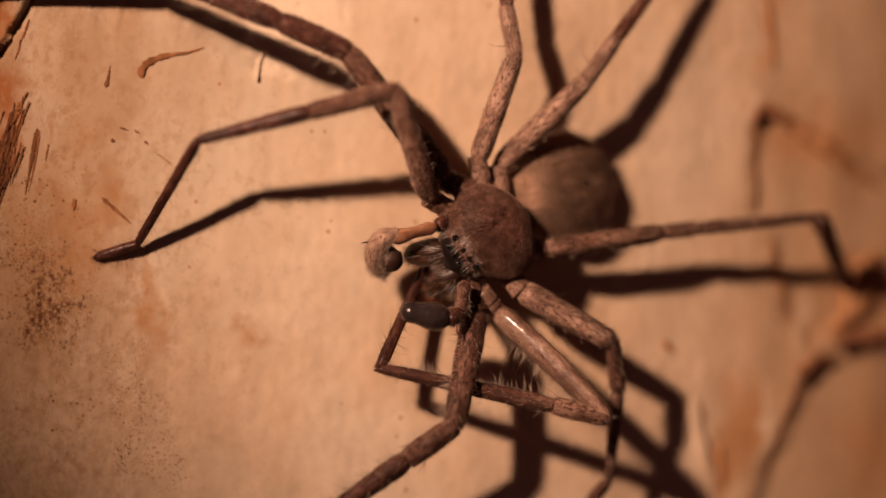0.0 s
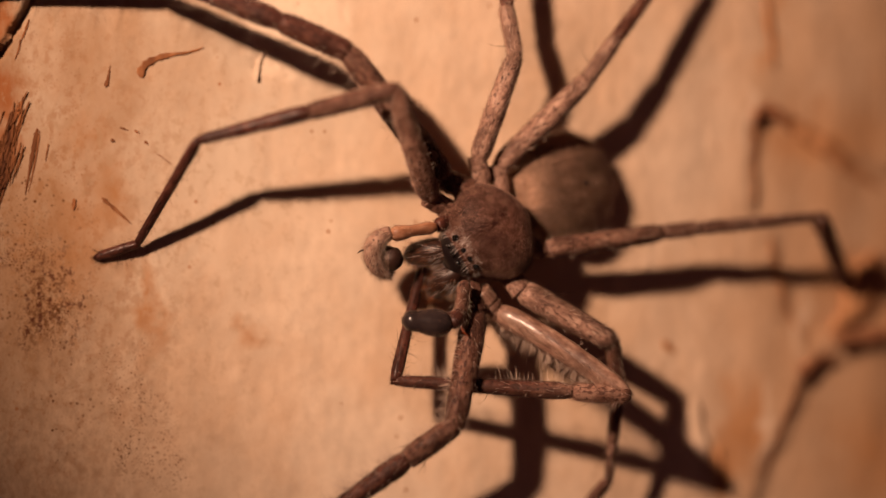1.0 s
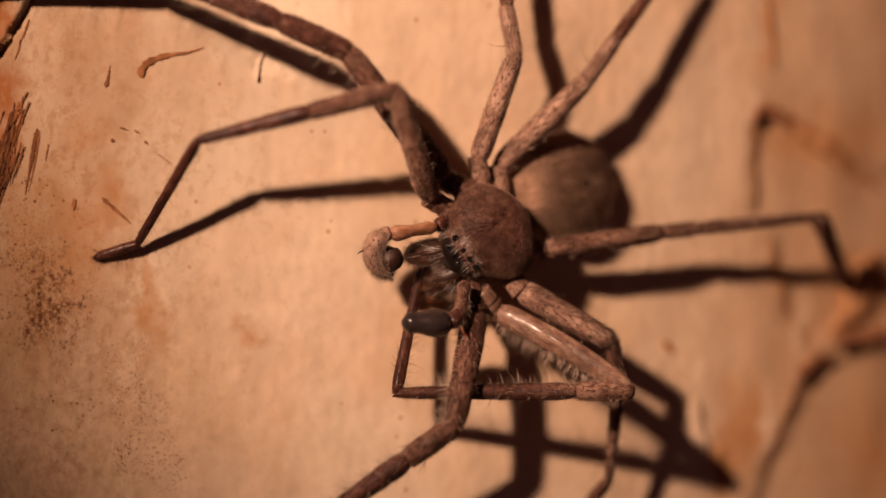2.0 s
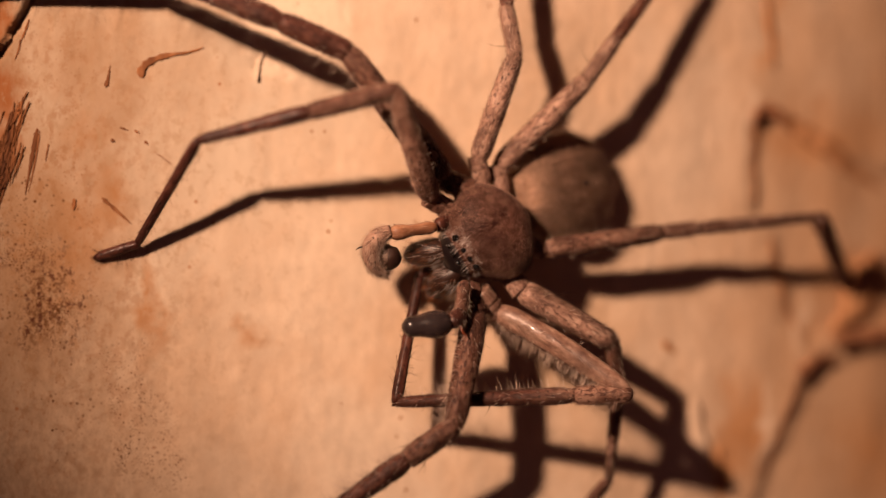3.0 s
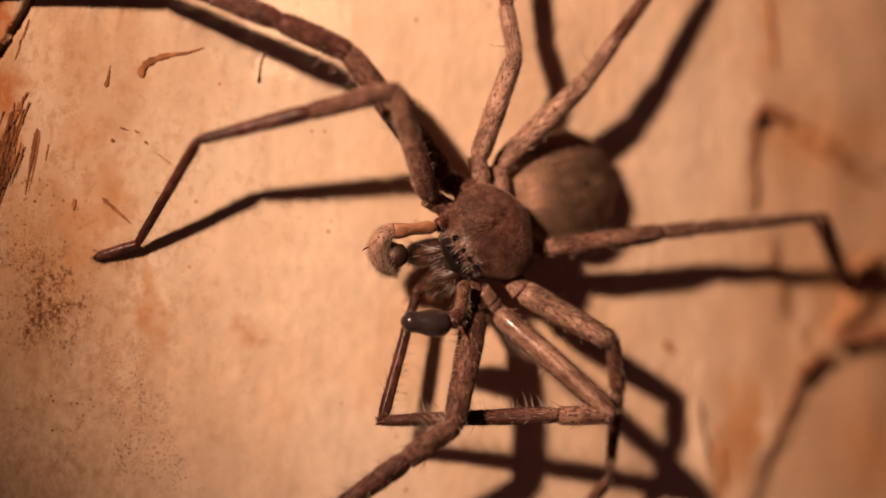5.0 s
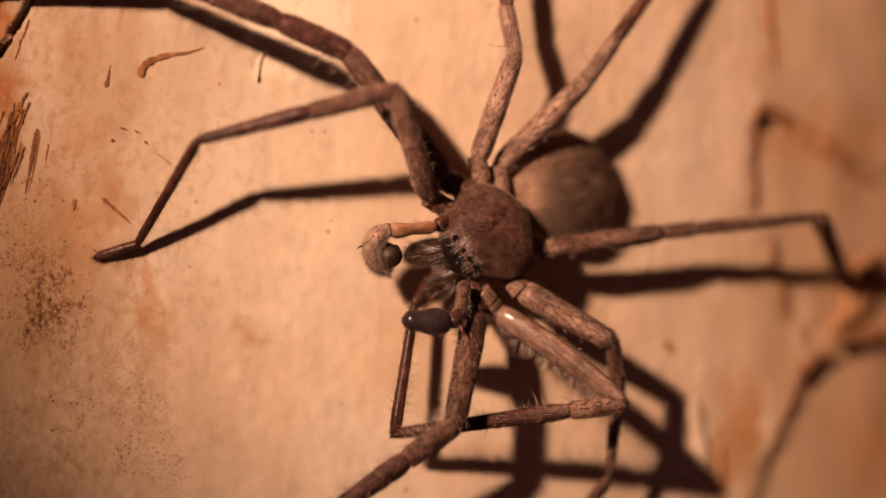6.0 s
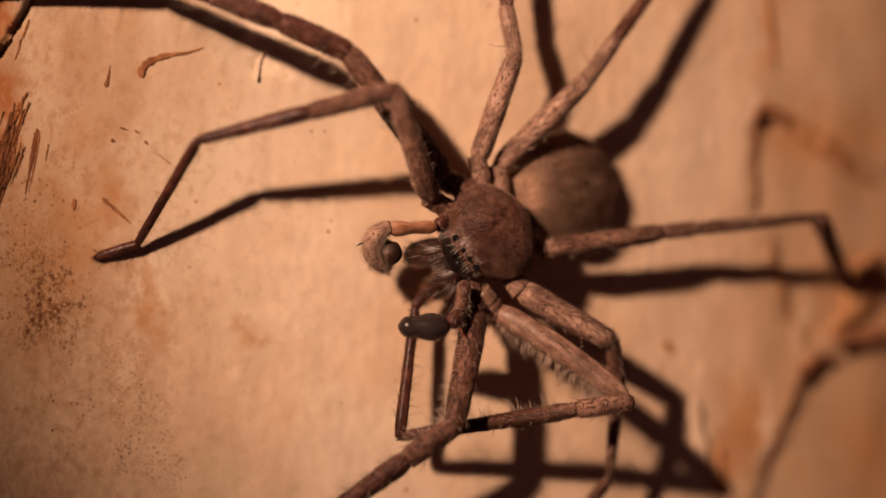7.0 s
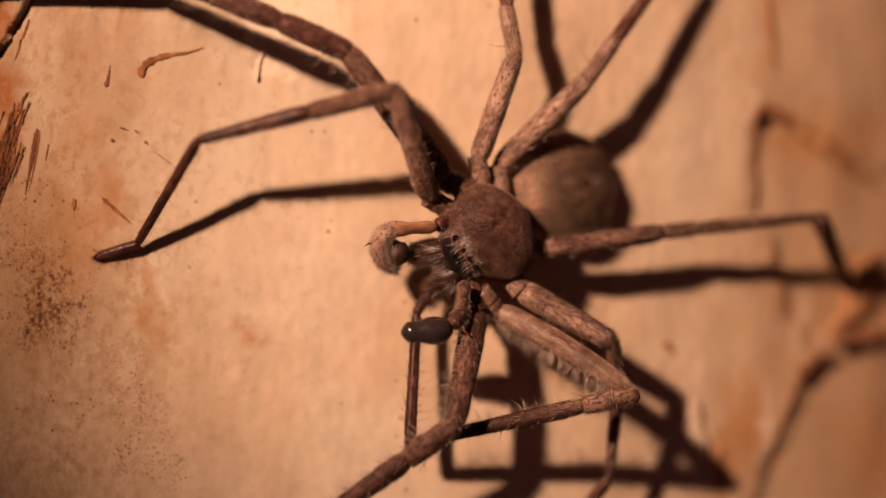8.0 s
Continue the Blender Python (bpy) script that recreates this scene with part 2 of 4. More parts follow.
for skin, gloss in ((LEG_DARK, 0.22), (LEG_GLOSS, 1.0)):
    # a thin broken shine
    t, b = skin.node_tree, skin.node_tree.nodes["Principled BSDF"]
    shine = ramp(t, noise_of(t, 2400, 4, 0.6), (0.38, grey(gloss * 0.25)), (0.6, grey(gloss)))
    if skin == LEG_GLOSS:
        # the shine is masked to its back, to set where the highlight shows
        at = t.nodes.new("ShaderNodeSeparateXYZ")
        t.links.new(t.nodes.new("ShaderNodeTexCoord").outputs["Object"], at.inputs[0])
        high = t.nodes.new("ShaderNodeMath")
        high.operation = "MULTIPLY"
        high.inputs[1].default_value = 500
        t.links.new(at.outputs["Z"], high.inputs[0])
        shine = mix(t, 1.0, shine, ramp(t, high.outputs[0], (0.34, grey(0.1)), (0.56, grey(1))), "MULTIPLY")
    t.links.new(shine, b.inputs["Coat Weight"])
    b.inputs["Coat Roughness"].default_value = 0.12 if skin == LEG_GLOSS else 0.25
    # fine rings round the limb scatter the shine along it
    rings = node(t, "ShaderNodeBump", Strength=0.4, Distance=0.00003)
    t.links.new(noise_of(t, 5200, 3, 0.6, (1, 0.06, 0.06)), rings.inputs["Height"])
    t.links.new(rings.outputs[0], b.inputs["Coat Normal"])
JAW = plain("jaw_skin", (0.022, 0.009, 0.006), 0.4, 0.3)
FACE = plain("face_skin", (0.008, 0.005, 0.005), 0.3, 0.4)
FANG = plain("fang_skin", (0.16, 0.035, 0.012), 0.25, 0.5)
ORANGE = cuticle("thin_skin", (0.13, 0.045, 0.022), (0.25, 0.105, 0.052), (0.36, 0.19, 0.11), 0.4, 0.4, 700, (0.4, 1, 1), 0.3, 0)
FUR_RUST = plain("rusty_hair", (0.30, 0.10, 0.035), 0.5, 0.3)
BULB = plain("bulb_skin", (0.024, 0.017, 0.017), 0.24, 0.4)
BULB_WOOL = plain("palp_skin", (0.03, 0.014, 0.010), 0.5, 0.3)
BEAD = plain("eye_bead", (0.008, 0.007, 0.007), 0.06, 0.8)
FUR = nap("brown_nap", (0.235, 0.132, 0.092), 0.6, 0.3)
FUR_RED = nap("red_brown_nap", (0.215, 0.113, 0.081), 0.5, 0.3, 0.7, 1.25, 1800, (1, 1, 1))
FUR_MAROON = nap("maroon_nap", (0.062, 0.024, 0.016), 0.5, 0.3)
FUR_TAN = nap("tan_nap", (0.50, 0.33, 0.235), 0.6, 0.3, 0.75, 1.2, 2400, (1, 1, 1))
FUR_CREAM_LIT = nap("cream_lit_nap", (0.66, 0.455, 0.335), 0.6, 0.3, 0.75, 1.2, 2400, (1, 1, 1))
FUR_BELLY = nap("belly_nap", (0.47, 0.295, 0.205), 0.6, 0.3, 0.7, 1.25, 2400, (1, 1, 1))
FUR_RUST_NAP = nap("rust_nap", (0.125, 0.052, 0.034), 0.6, 0.3)
FUR_SAND = nap("sand_nap", (0.36, 0.225, 0.16), 0.6, 0.3)
FUR_PALE = plain("pale_hair", (0.58, 0.45, 0.36), 0.45, 0.4)
FUR_GREY = plain("grey_hair", (0.58, 0.50, 0.46), 0.45, 0.4)
FUR_DARK = plain("dark_hair", (0.06, 0.03, 0.02), 0.5, 0.3)


# ---- mesh tools (all in millimetres until the mesh is made) ----
class Shape:
    """A mesh in the making: rows of places, faces in batches of one kind, a material slot for each face."""

    def __init__(self):
        self.v, self.f, self.count = [], [], 0

    def add(self, verts, faces, slot=0):
        verts = np.asarray(verts, float).reshape(-1, 3)
        if isinstance(faces, np.ndarray):
            batches = [faces]
        else:
            batches = [np.array([f for f in faces if len(f) == k], int) for k in sorted({len(f) for f in faces})]
        for batch in batches:
            self.f.append((batch + self.count, np.full(len(batch), slot)))
        self.v.append(verts)
        self.count += len(verts)

    def mesh(self, name, materials):
        me = bpy.data.meshes.new(name)
        for m in materials:
            me.materials.append(m)
        corners = np.concatenate([b.ravel() for b, _ in self.f])
        sizes = np.concatenate([np.full(len(b), b.shape[1]) for b, _ in self.f])
        me.vertices.add(self.count)
        me.vertices.foreach_set("co", (np.concatenate(self.v) * MM).ravel())
        me.loops.add(len(corners))
        me.loops.foreach_set("vertex_index", corners.astype(np.int32))
        me.polygons.add(len(sizes))
        me.polygons.foreach_set("loop_start", np.concatenate(([0], np.cumsum(sizes)[:-1])).astype(np.int32))
        me.polygons.foreach_set("material_index", np.concatenate([m for _, m in self.f]).astype(np.int32))
        me.polygons.foreach_set("use_smooth", np.ones(len(sizes), bool))
        me.update(calc_edges=True)
        me.validate()
        return me


def part(name, shape, materials, parent, label=""):
    ob = new(name, shape.mesh(name, materials))
    ob.parent = parent
    return tagged(ob, label)


def lathe_faces(rings, sides, cap=True):
    faces = []
    for i in range(rings - 1):
        for j in range(sides):
            a, b = i * sides + j, i * sides + (j + 1) % sides
            faces.append((a, b, b + sides, a + sides))
    if cap:
        faces.append(tuple(range(sides))[::-1])
        faces.append(tuple((rings - 1) * sides + j for j in range(sides)))
    return faces


def lathe(shape, profile, sides=20, squash=1.0, bend=(0, 0), lumps=0.0, slot=0, seed=0, ribs=0.0):
    """A body of revolution along +x: profile rows of (x, radius). squash: height over width; bend: sag in y and z at mid-length;
    ribs: faint ridges running along it. Returns the rings of places, for hairs."""
    n = len(profile)
    xs = np.array([p[0] for p in profile], float)
    rs = np.array([p[1] for p in profile], float)
    length = max(xs[-1] - xs[0], 1e-6)
    u = (xs - xs[0]) / length
    cy, cz = bend[0] * 4 * u * (1 - u), bend[1] * 4 * u * (1 - u)
    a = np.arange(sides) * 2 * np.pi / sides
    verts = np.zeros((n, sides, 3))
    for i in range(n):
        r = rs[i] * (1 + ribs * np.cos(6 * a + seed) + lumps * np.array([noise.noise((xs[i] * 0.7 + seed, np.cos(q) * 1.3, np.sin(q) * 1.3)) for q in a]))
        verts[i, :, 0] = xs[i]
        verts[i, :, 1] = cy[i] + r * np.cos(a)
        verts[i, :, 2] = cz[i] + r * np.sin(a) * squash
    shape.add(verts, lathe_faces(n, sides), slot)
    return verts


def smooth_profile(keys, steps):
    """Radii between the key rows, eased."""
    xs = np.linspace(keys[0][0], keys[-1][0], steps)
    kx, kr = [k[0] for k in keys], [k[1] for k in keys]
    r = np.interp(xs, kx, kr)
    for _ in range(2):
        r[1:-1] = (r[:-2] + 2 * r[1:-1] + r[2:]) / 4
    return list(zip(xs, r))


def unit(a):
    return a / np.maximum(np.linalg.norm(a, axis=-1, keepdims=True), 1e-6)


def hair_coat(shape, p, out, along, length, thick, lean, g, slot=1, curl=0.3, fine=False):
    """Tapered hairs at the places p: lean 0 stands up, 1 lies along. Fine ones are straight; the others bend half-way."""
    n = len(p)
    if not n:
        return
    lean = np.broadcast_to(np.asarray(lean, float).reshape(-1, 1), (n, 1))
    length = np.broadcast_to(np.asarray(length, float).reshape(-1, 1), (n, 1)) * g.uniform(0.55, 1.2, (n, 1))
    way = unit(out * (1 - lean) + along * lean + g.normal(0, 0.16, (n, 3)))
    side = unit(np.cross(way, (0.31, 0.52, 0.79)))
    up = np.cross(way, side)
    rim = [math.cos(a) * side + math.sin(a) * up for a in (0, 2.094, 4.189)]
    if fine:
        verts = np.stack([p + r * thick for r in rim] + [p + (way + along * curl * 0.5) * length], axis=1)
        star = np.array(((0, 1, 3), (1, 2, 3), (2, 0, 3)))
        shape.add(verts, (np.arange(n)[:, None, None] * 4 + star).reshape(-1, 3), slot)
        return
    mid = p + way * length * 0.55
    end = mid + (way + along * curl) * length * 0.45
    verts = np.stack([p + r * thick for r in rim] + [mid + r * thick * 0.7 for r in rim] + [end], axis=1)
    count = shape.count
    quads = np.array(((0, 1, 4, 3), (1, 2, 5, 4), (2, 0, 3, 5)))
    tips = np.array(((3, 4, 6), (4, 5, 6), (5, 3, 6)))
    k = np.arange(n)[:, None, None] * 7
    shape.add(verts, (k + quads).reshape(-1, 4), slot)
    shape.f.append(((k + tips).reshape(-1, 3) + count, np.full(3 * n, slot)))


def hairs(shape, verts, count, length, thick, lean, g, slot=1, span=(0, 1), arc=None, curl=0.3, fine=False):
    """A coat on a lathe's or tube's skin. arc: the range of the angle round the axis that bears it."""
    n, s, _ = verts.shape
    centre = verts.mean(axis=1)
    tangent = unit(np.gradient(centre, axis=0))
    u = g.uniform(*span, count) * (n - 1.001)
    q = (g.uniform(*(arc or (0, 2 * math.pi)), count) / (2 * math.pi) * s) % s
    i, j = u.astype(int), q.astype(int) % s
    fu, fq, k = (u - i)[:, None], (q - q.astype(int))[:, None], (j + 1) % s
    p = (verts[i, j] * (1 - fq) + verts[i, k] * fq) * (1 - fu) + (verts[i + 1, j] * (1 - fq) + verts[i + 1, k] * fq) * fu
    along = tangent[i]
    out = p - (centre[i] * (1 - fu) + centre[i + 1] * fu)
    out = unit(out - along * (out * along).sum(axis=1, keepdims=True))
    hair_coat(shape, p - out * 0.03, out, along, length, thick, lean, g, slot, curl, fine)


def tube(shape, points, radii, sides=18, steps=24, squash=1.0, lumps=0.05, slot=0, seed=0):
    """A bent body along a smooth line through the points, in its part's own space."""
    pts = np.array(points, float)
    u = np.linspace(0, len(pts) - 1, steps)
    line = np.stack([np.interp(u, np.arange(len(pts)), pts[:, a]) for a in range(3)], axis=1)
    r = np.interp(u, np.arange(len(pts)), radii)
    for _ in range(3):
        line[1:-1] = (line[:-2] + 2 * line[1:-1] + line[2:]) / 4
        r[1:-1] = (r[:-2] + 2 * r[1:-1] + r[2:]) / 4
    way = unit(np.gradient(line, axis=0))
    up = unit(np.cross(way, np.cross((0.05, 0.03, 1.0), way)))
    side = np.cross(up, way)
    a = np.arange(sides) * 2 * math.pi / sides
    verts = np.zeros((steps, sides, 3))
    for i in range(steps):
        k = np.array([1 + lumps * noise.noise((u[i] * 1.9 + seed, math.cos(q) * 1.3, math.sin(q) * 1.3)) for q in a]) * r[i]
        verts[i] = line[i] + (k * np.cos(a))[:, None] * side[i] + (k * np.sin(a) * squash)[:, None] * up[i]
    shape.add(verts, lathe_faces(steps, sides), slot)
    return verts


def seat(start, end, back=(0, -1, 0)):
    """The pose (metres) of a limb piece whose +x runs from start to end (millimetres) and whose +z is its back."""
    a, b = Vector(start), Vector(end)
    x = (b - a).normalized()
    z = Vector(back)
    z = (z - x * z.dot(x)).normalized()
    y = z.cross(x)
    m = Matrix((x, y, z)).transposed().to_4x4()
    m.translation = a * MM
    return m


def trunk_y(x):
    return TRUNK_R - math.sqrt(TRUNK_R ** 2 - (x - TRUNK_X) ** 2)


def trunk_normal(x):
    n = Vector((x - TRUNK_X, trunk_y(x) - TRUNK_R, 0))
    return n.normalized()


# ---- the trunk ----
HOLLOW, SHELF = [(35.44, 15.18), (37.15, 16.19), (40.27, 14.65), (44.85, 11.31), (49.18, 9.62), (57.38, 8.78), (57.38, -8.98), (47.0, -10.31), (42.37, -10.35), (39.92, -7.71), (38.39, -2.52), (37.7, 1.36), (35.78, 4.25), (35.5, 9.07)], [(43.43, -13.3), (41.32, -16.83), (38.88, -21.6), (36.46, -26.35), (34.41, -33.32), (57.38, -34.79), (57.38, -12.0), (47.0, -12.08)]
SPLIT = (-43.5, 26.9, -48.3, 19.0)


def relief(x, z):
    """Millimetres that the bark stands out at a place."""
    h = 0.55 * noise.noise((x * 0.05, z * 0.03, 3)) + 0.22 * noise.noise((x * 0.21, z * 0.10, 7)) + 0.06 * noise.noise((x * 0.9, z * 0.6, 1))
    if x < -38:
        ax, az, bx, bz = SPLIT
        k = max(0.0, min(1.0, ((x - ax) * (bx - ax) + (z - az) * (bz - az)) / ((bx - ax) ** 2 + (bz - az) ** 2)))
        d = math.hypot(x - ax - k * (bx - ax), z - az - k * (bz - az)) + 0.25 * noise.noise((x, z, 31))
        if (x - ax) * (bz - az) - (z - az) * (bx - ax) > 0:
            # the plate beyond the split stands proud and ends in a steep edge
            h += 1.25 * min(1.0, d / 0.22) * math.exp(-d / 9)
        else:
            h -= 0.8 * math.exp(-(d / 0.3) ** 2)
    if x > 26:
        h -= 0.65 * inside(x, z, HOLLOW, 2.2) + 0.7 * inside(x, z, SHELF, 2.4)
    return h


def inside(x, z, ring, soft):
    """1 within a ring of places, 0 outside, eased over the soft rim."""
    near, odd = 1e9, False
    x += 0.7 * noise.noise((x * 0.35, z * 0.35, 21))
    z += 0.9 * noise.noise((x * 0.3, z * 0.3, 25))
    for (ax, az), (bx, bz) in zip(ring, ring[1:] + ring[:1]):
        if (az > z) != (bz > z) and x < (bx - ax) * (z - az) / (bz - az) + ax:
            odd = not odd
        k = max(0.0, min(1.0, ((x - ax) * (bx - ax) + (z - az) * (bz - az)) / ((bx - ax) ** 2 + (bz - az) ** 2)))
        near = min(near, math.hypot(x - ax - k * (bx - ax), z - az - k * (bz - az)))
    d = near if odd else -near
    return max(0.0, min(1.0, 0.5 + d / soft))


def build_trunk():
    """The whole round of the stem, close-meshed where it is lit, coarse behind."""
    angles = list(np.radians(np.arange(-28, 32, 0.09))) + list(np.radians(np.arange(32, 332, 4.0)))
    heights = list(np.arange(-400, -44, 12.0)) + list(np.arange(-44, 44, 0.35)) + list(np.arange(44, 401, 12.0))
    rows = []
    for z in heights:
        for a in angles:
            x, fine = TRUNK_X + TRUNK_R * math.sin(a), abs(z) < 60 and a < 0.56
            r = TRUNK_R + (relief(x, z) if fine else 0)
            rows.append((TRUNK_X + r * math.sin(a), TRUNK_R - r * math.cos(a), z))
    n, s = len(angles), Shape()
    i, j = np.meshgrid(np.arange(len(heights) - 1), np.arange(n), indexing="ij")
    k = (j + 1) % n
    s.add(rows, np.stack((i * n + j, i * n + k, (i + 1) * n + k, (i + 1) * n + j), axis=-1).reshape(-1, 4))
    ob = new("tree_trunk", s.mesh("tree_trunk", [BARK]))
    return tagged(ob, "smooth tan gum tree trunk with rusty stains and flaking bark", "tree trunk", kind="structure")


trunk = build_trunk()

def ribbon(shape, points, width, thick, lift, seed=0, slot=0):
    """A torn strip of bark on the trunk's skin through places (x, z), in millimetres, curling up a little at its far end."""
    pts = [Vector((p[0], p[1], 0)) for p in points]
    rows, n = [], 9 * (len(pts) - 1) + 1
    for i in range(n):
        u = i / (n - 1) * (len(pts) - 1)
        k = min(int(u), len(pts) - 2)
        f = u - k
        a, b, c, d = pts[max(k - 1, 0)], pts[k], pts[k + 1], pts[min(k + 2, len(pts) - 1)]
        p = 0.5 * ((2 * b) + (c - a) * f + (2 * a - 5 * b + 4 * c - d) * f * f + (3 * b - a - 3 * c + d) * f ** 3)
        way = (c - b).normalized()
        cross = Vector((-way.y, way.x, 0))
        s = i / (n - 1)
        w = width * 0.5 * (min(1, 0.35 + 4 * s) * min(1, 0.12 + 2 * (1 - s))) * (1 + 0.6 * noise.noise((i * 0.83, seed * 1.7 + 0.3, 2)))
        up = lift * (0.25 + 0.75 * abs(2 * s - 1) ** 2) * (1 + 0.5 * noise.noise((i * 0.5, seed, 9)))
        for q, h in ((-1, 0.1), (-0.55, 0.6), (0.0, 0.4), (0.6, 0.7), (1, 0.2), (0.5, -0.5), (-0.5, -0.5)):
            e = p + cross * (w * q)
            out = trunk_normal(e.x)
            g = Vector((e.x, trunk_y(e.x), e.y)) + out * (relief(e.x, e.y) + up * 0.6 + thick * (h * 0.6 + 0.15))
            rows.append(tuple(g))
    shape.add(rows, lathe_faces(n, 7), slot)


def bark_piece(name, skin, points, width, thick, lift, seed):
    s = Shape()
    ribbon(s, points, width, thick, lift, seed)
    return part(name, s, [skin], trunk)


bark_piece("bark_flake", FLAKE, ((-32.14, 18.23), (-31.9, 19.44), (-30.11, 20.42), (-27.01, 21.04)), 0.85, 0.15, 0.18, 0)
bark_piece("bark_flake", FLAKE, ((-28.09, 20.73), (-26.48, 21.17), (-25.58, 21.54)), 0.24, 0.12, 0.3, 1)
bark_piece("bark_splinter", FIBRE, ((-35.77, 17.37), (-35.59, 18.34), (-35.41, 19.54)), 0.30, 0.15, 0.05, 2)
bark_piece("bark_crumb", FIBRE, ((-35.89, 17.25), (-35.53, 18.22)), 0.42, 0.2, 0.05, 3)
bark_piece("bark_strip", FIBRE, ((-43.1, 12.79), (-43.58, 10.26), (-44.41, 5.76)), 0.48, 0.12, 0.05, 4)
bark_piece("bark_splinter", FLAKE, ((-42.86, 12.55), (-43.34, 9.36), (-44.05, 6.06)), 0.24, 0.1, 0.05, 5)
bark_piece("bark_strip", FIBRE, ((-41.91, 11.17), (-42.26, 9.37)), 0.18, 0.15, 0.08, 6)
bark_piece("bark_splinter", FLAKE, ((-45.25, 13.14), (-45.49, 10.86), (-46.09, 6.66)), 0.30, 0.12, 0.08, 7)
bark_piece("bark_strip", FIBRE, ((-39.16, 5.35), (-39.28, 4.14)), 0.42, 0.25, 0.15, 8)
bark_piece("bark_strip", FLAKE, ((-36.3, 5.47), (-34.82, 4.15), (-33.21, 2.71)), 0.36, 0.15, 0.1, 9)
bark_piece("bark_crumb", FLAKE, ((-34.4, 12.93), (-33.45, 12.63)), 0.18, 0.15, 0.05, 10)
bark_piece("bark_crumb", FIBRE, ((-32.85, 12.63), (-32.37, 12.34)), 0.24, 0.2, 0.05, 11)
bark_piece("bark_crumb", FIBRE, ((-31.78, 11.5), (-31.42, 11.14)), 0.24, 0.25, 0.05, 12)
bark_piece("bark_crumb", FIBRE, ((-35.35, 11.6), (-34.93, 11.48)), 0.30, 0.25, 0.05, 13)
bark_piece("bark_strip", FLAKE, ((-28.86, 8.98), (-29.99, 9.82), (-30.83, 10.42)), 0.11, 0.1, 0.03, 14)
bark_piece("bark_curl", BARK, ((-20.0, 18.0), (-19.75, 19.9), (-19.0, 21.7)), 0.55, 0.25, 0.7, 15)
bark_piece("bark_ridge", DARK_BARK, ((35.3, 14.2), (36.4, 15.6), (37.9, 15.5), (39.2, 14.6)), 1.9, 0.9, 0.7, 16)
bark_piece("bark_ridge", RUST, ((38.6, 15.2), (41.5, 13.4), (44.6, 11.6), (47.6, 9.3), (51.5, 7.2)), 1.9, 0.6, 0.5, 17)
bark_piece("bark_ridge", RUST, ((35.6, 14.2), (35.5, 9.3), (35.6, 4.8)), 0.6, 0.3, 0.15, 21)
bark_piece("bark_ridge", RUST, ((37.4, 1.2), (38.3, -2.4), (39.8, -7.4), (42.0, -10.0)), 0.7, 0.3, 0.15, 22)
bark_piece("bark_curl", RUST, ((50.5, -0.4), (49.6, -3.8), (47.6, -7.2), (44.6, -9.6)), 3.4, 1.2, 1.1, 23)
bark_piece("bark_ridge", DARK_BARK, ((44.99, -10.6), (49.18, -10.2), (55.1, -9.5)), 2.2, 1.4, 1.6, 18)
bark_piece("bark_ridge", RUST, ((36.6, 29.7), (37.29, 25.22), (37.56, 20.72)), 0.8, 0.3, 0.2, 19)
bark_piece("bark_ridge", DARK_BARK, ((40.9, -14.9), (42.72, -13.4), (45.2, -12.6)), 2.16, 0.9, 0.6, 20)
bark_piece("bark_ridge", FLAKE, ((41.0, -15.2), (38.6, -20.6), (36.6, -26.0)), 0.5, 0.3, 0.15, 24)
bark_piece("bark_ridge", BARK, ((28.2, -16.8), (28.9, -21.5), (30.6, -26.8)), 1.6, 0.35, 0.15, 25)
bark_piece("bark_strip", RUST, ((31.2, -22.5), (31.9, -27.0)), 0.7, 0.3, 0.2, 26)
bark_piece("bark_crumb", RUST, ((24.6, -10.4), (26.0, -11.6)), 0.9, 0.3, 0.1, 27)
bark_piece("bark_splinter", FIBRE, ((-44.9, 22.3), (-45.1, 21.2), (-45.5, 20.1)), 0.22, 0.15, 0.1, 28)
bark_piece("bark_splinter", FIBRE, ((-44.0, 24.4), (-44.5, 22.9), (-45.0, 21.9)), 0.26, 0.18, 0.1, 29)

# a tuft of torn fibres
fray = random.Random(8)
for i in range(95):
    u = fray.random()
    x, z = -44.53 - 2.6 * u + fray.gauss(0, 0.6), 16.56 - 9.5 * u + fray.gauss(0, 0.6)
    l = fray.uniform(1.8, 4.5)
    bark_piece("bark_fibre", (FIBRE, FIBRE, FLAKE)[i % 3], ((x, z), (x - 0.16 * l + fray.gauss(0, 0.1), z - 0.5 * l), (x - 0.36 * l, z - l)), fray.uniform(0.10, 0.28), 0.2, fray.uniform(0.1, 0.6), 40 + i)


# ---- the spider ----
BASE = Vector((6.0, trunk_y(6.0), 2.0))
spider = tagged(new("spider"), "large hairy brown huntsman spider grooming a leg on bark", "spider")
spider.location = BASE * MM
HOME = Matrix.Translation(-BASE * MM)


def place(ob, start, end, back=(0, -1, 0)):
    """Seat a part of the spider, its place given in the world."""
    ob.matrix_basis = HOME @ seat(start, end, back)
    return ob


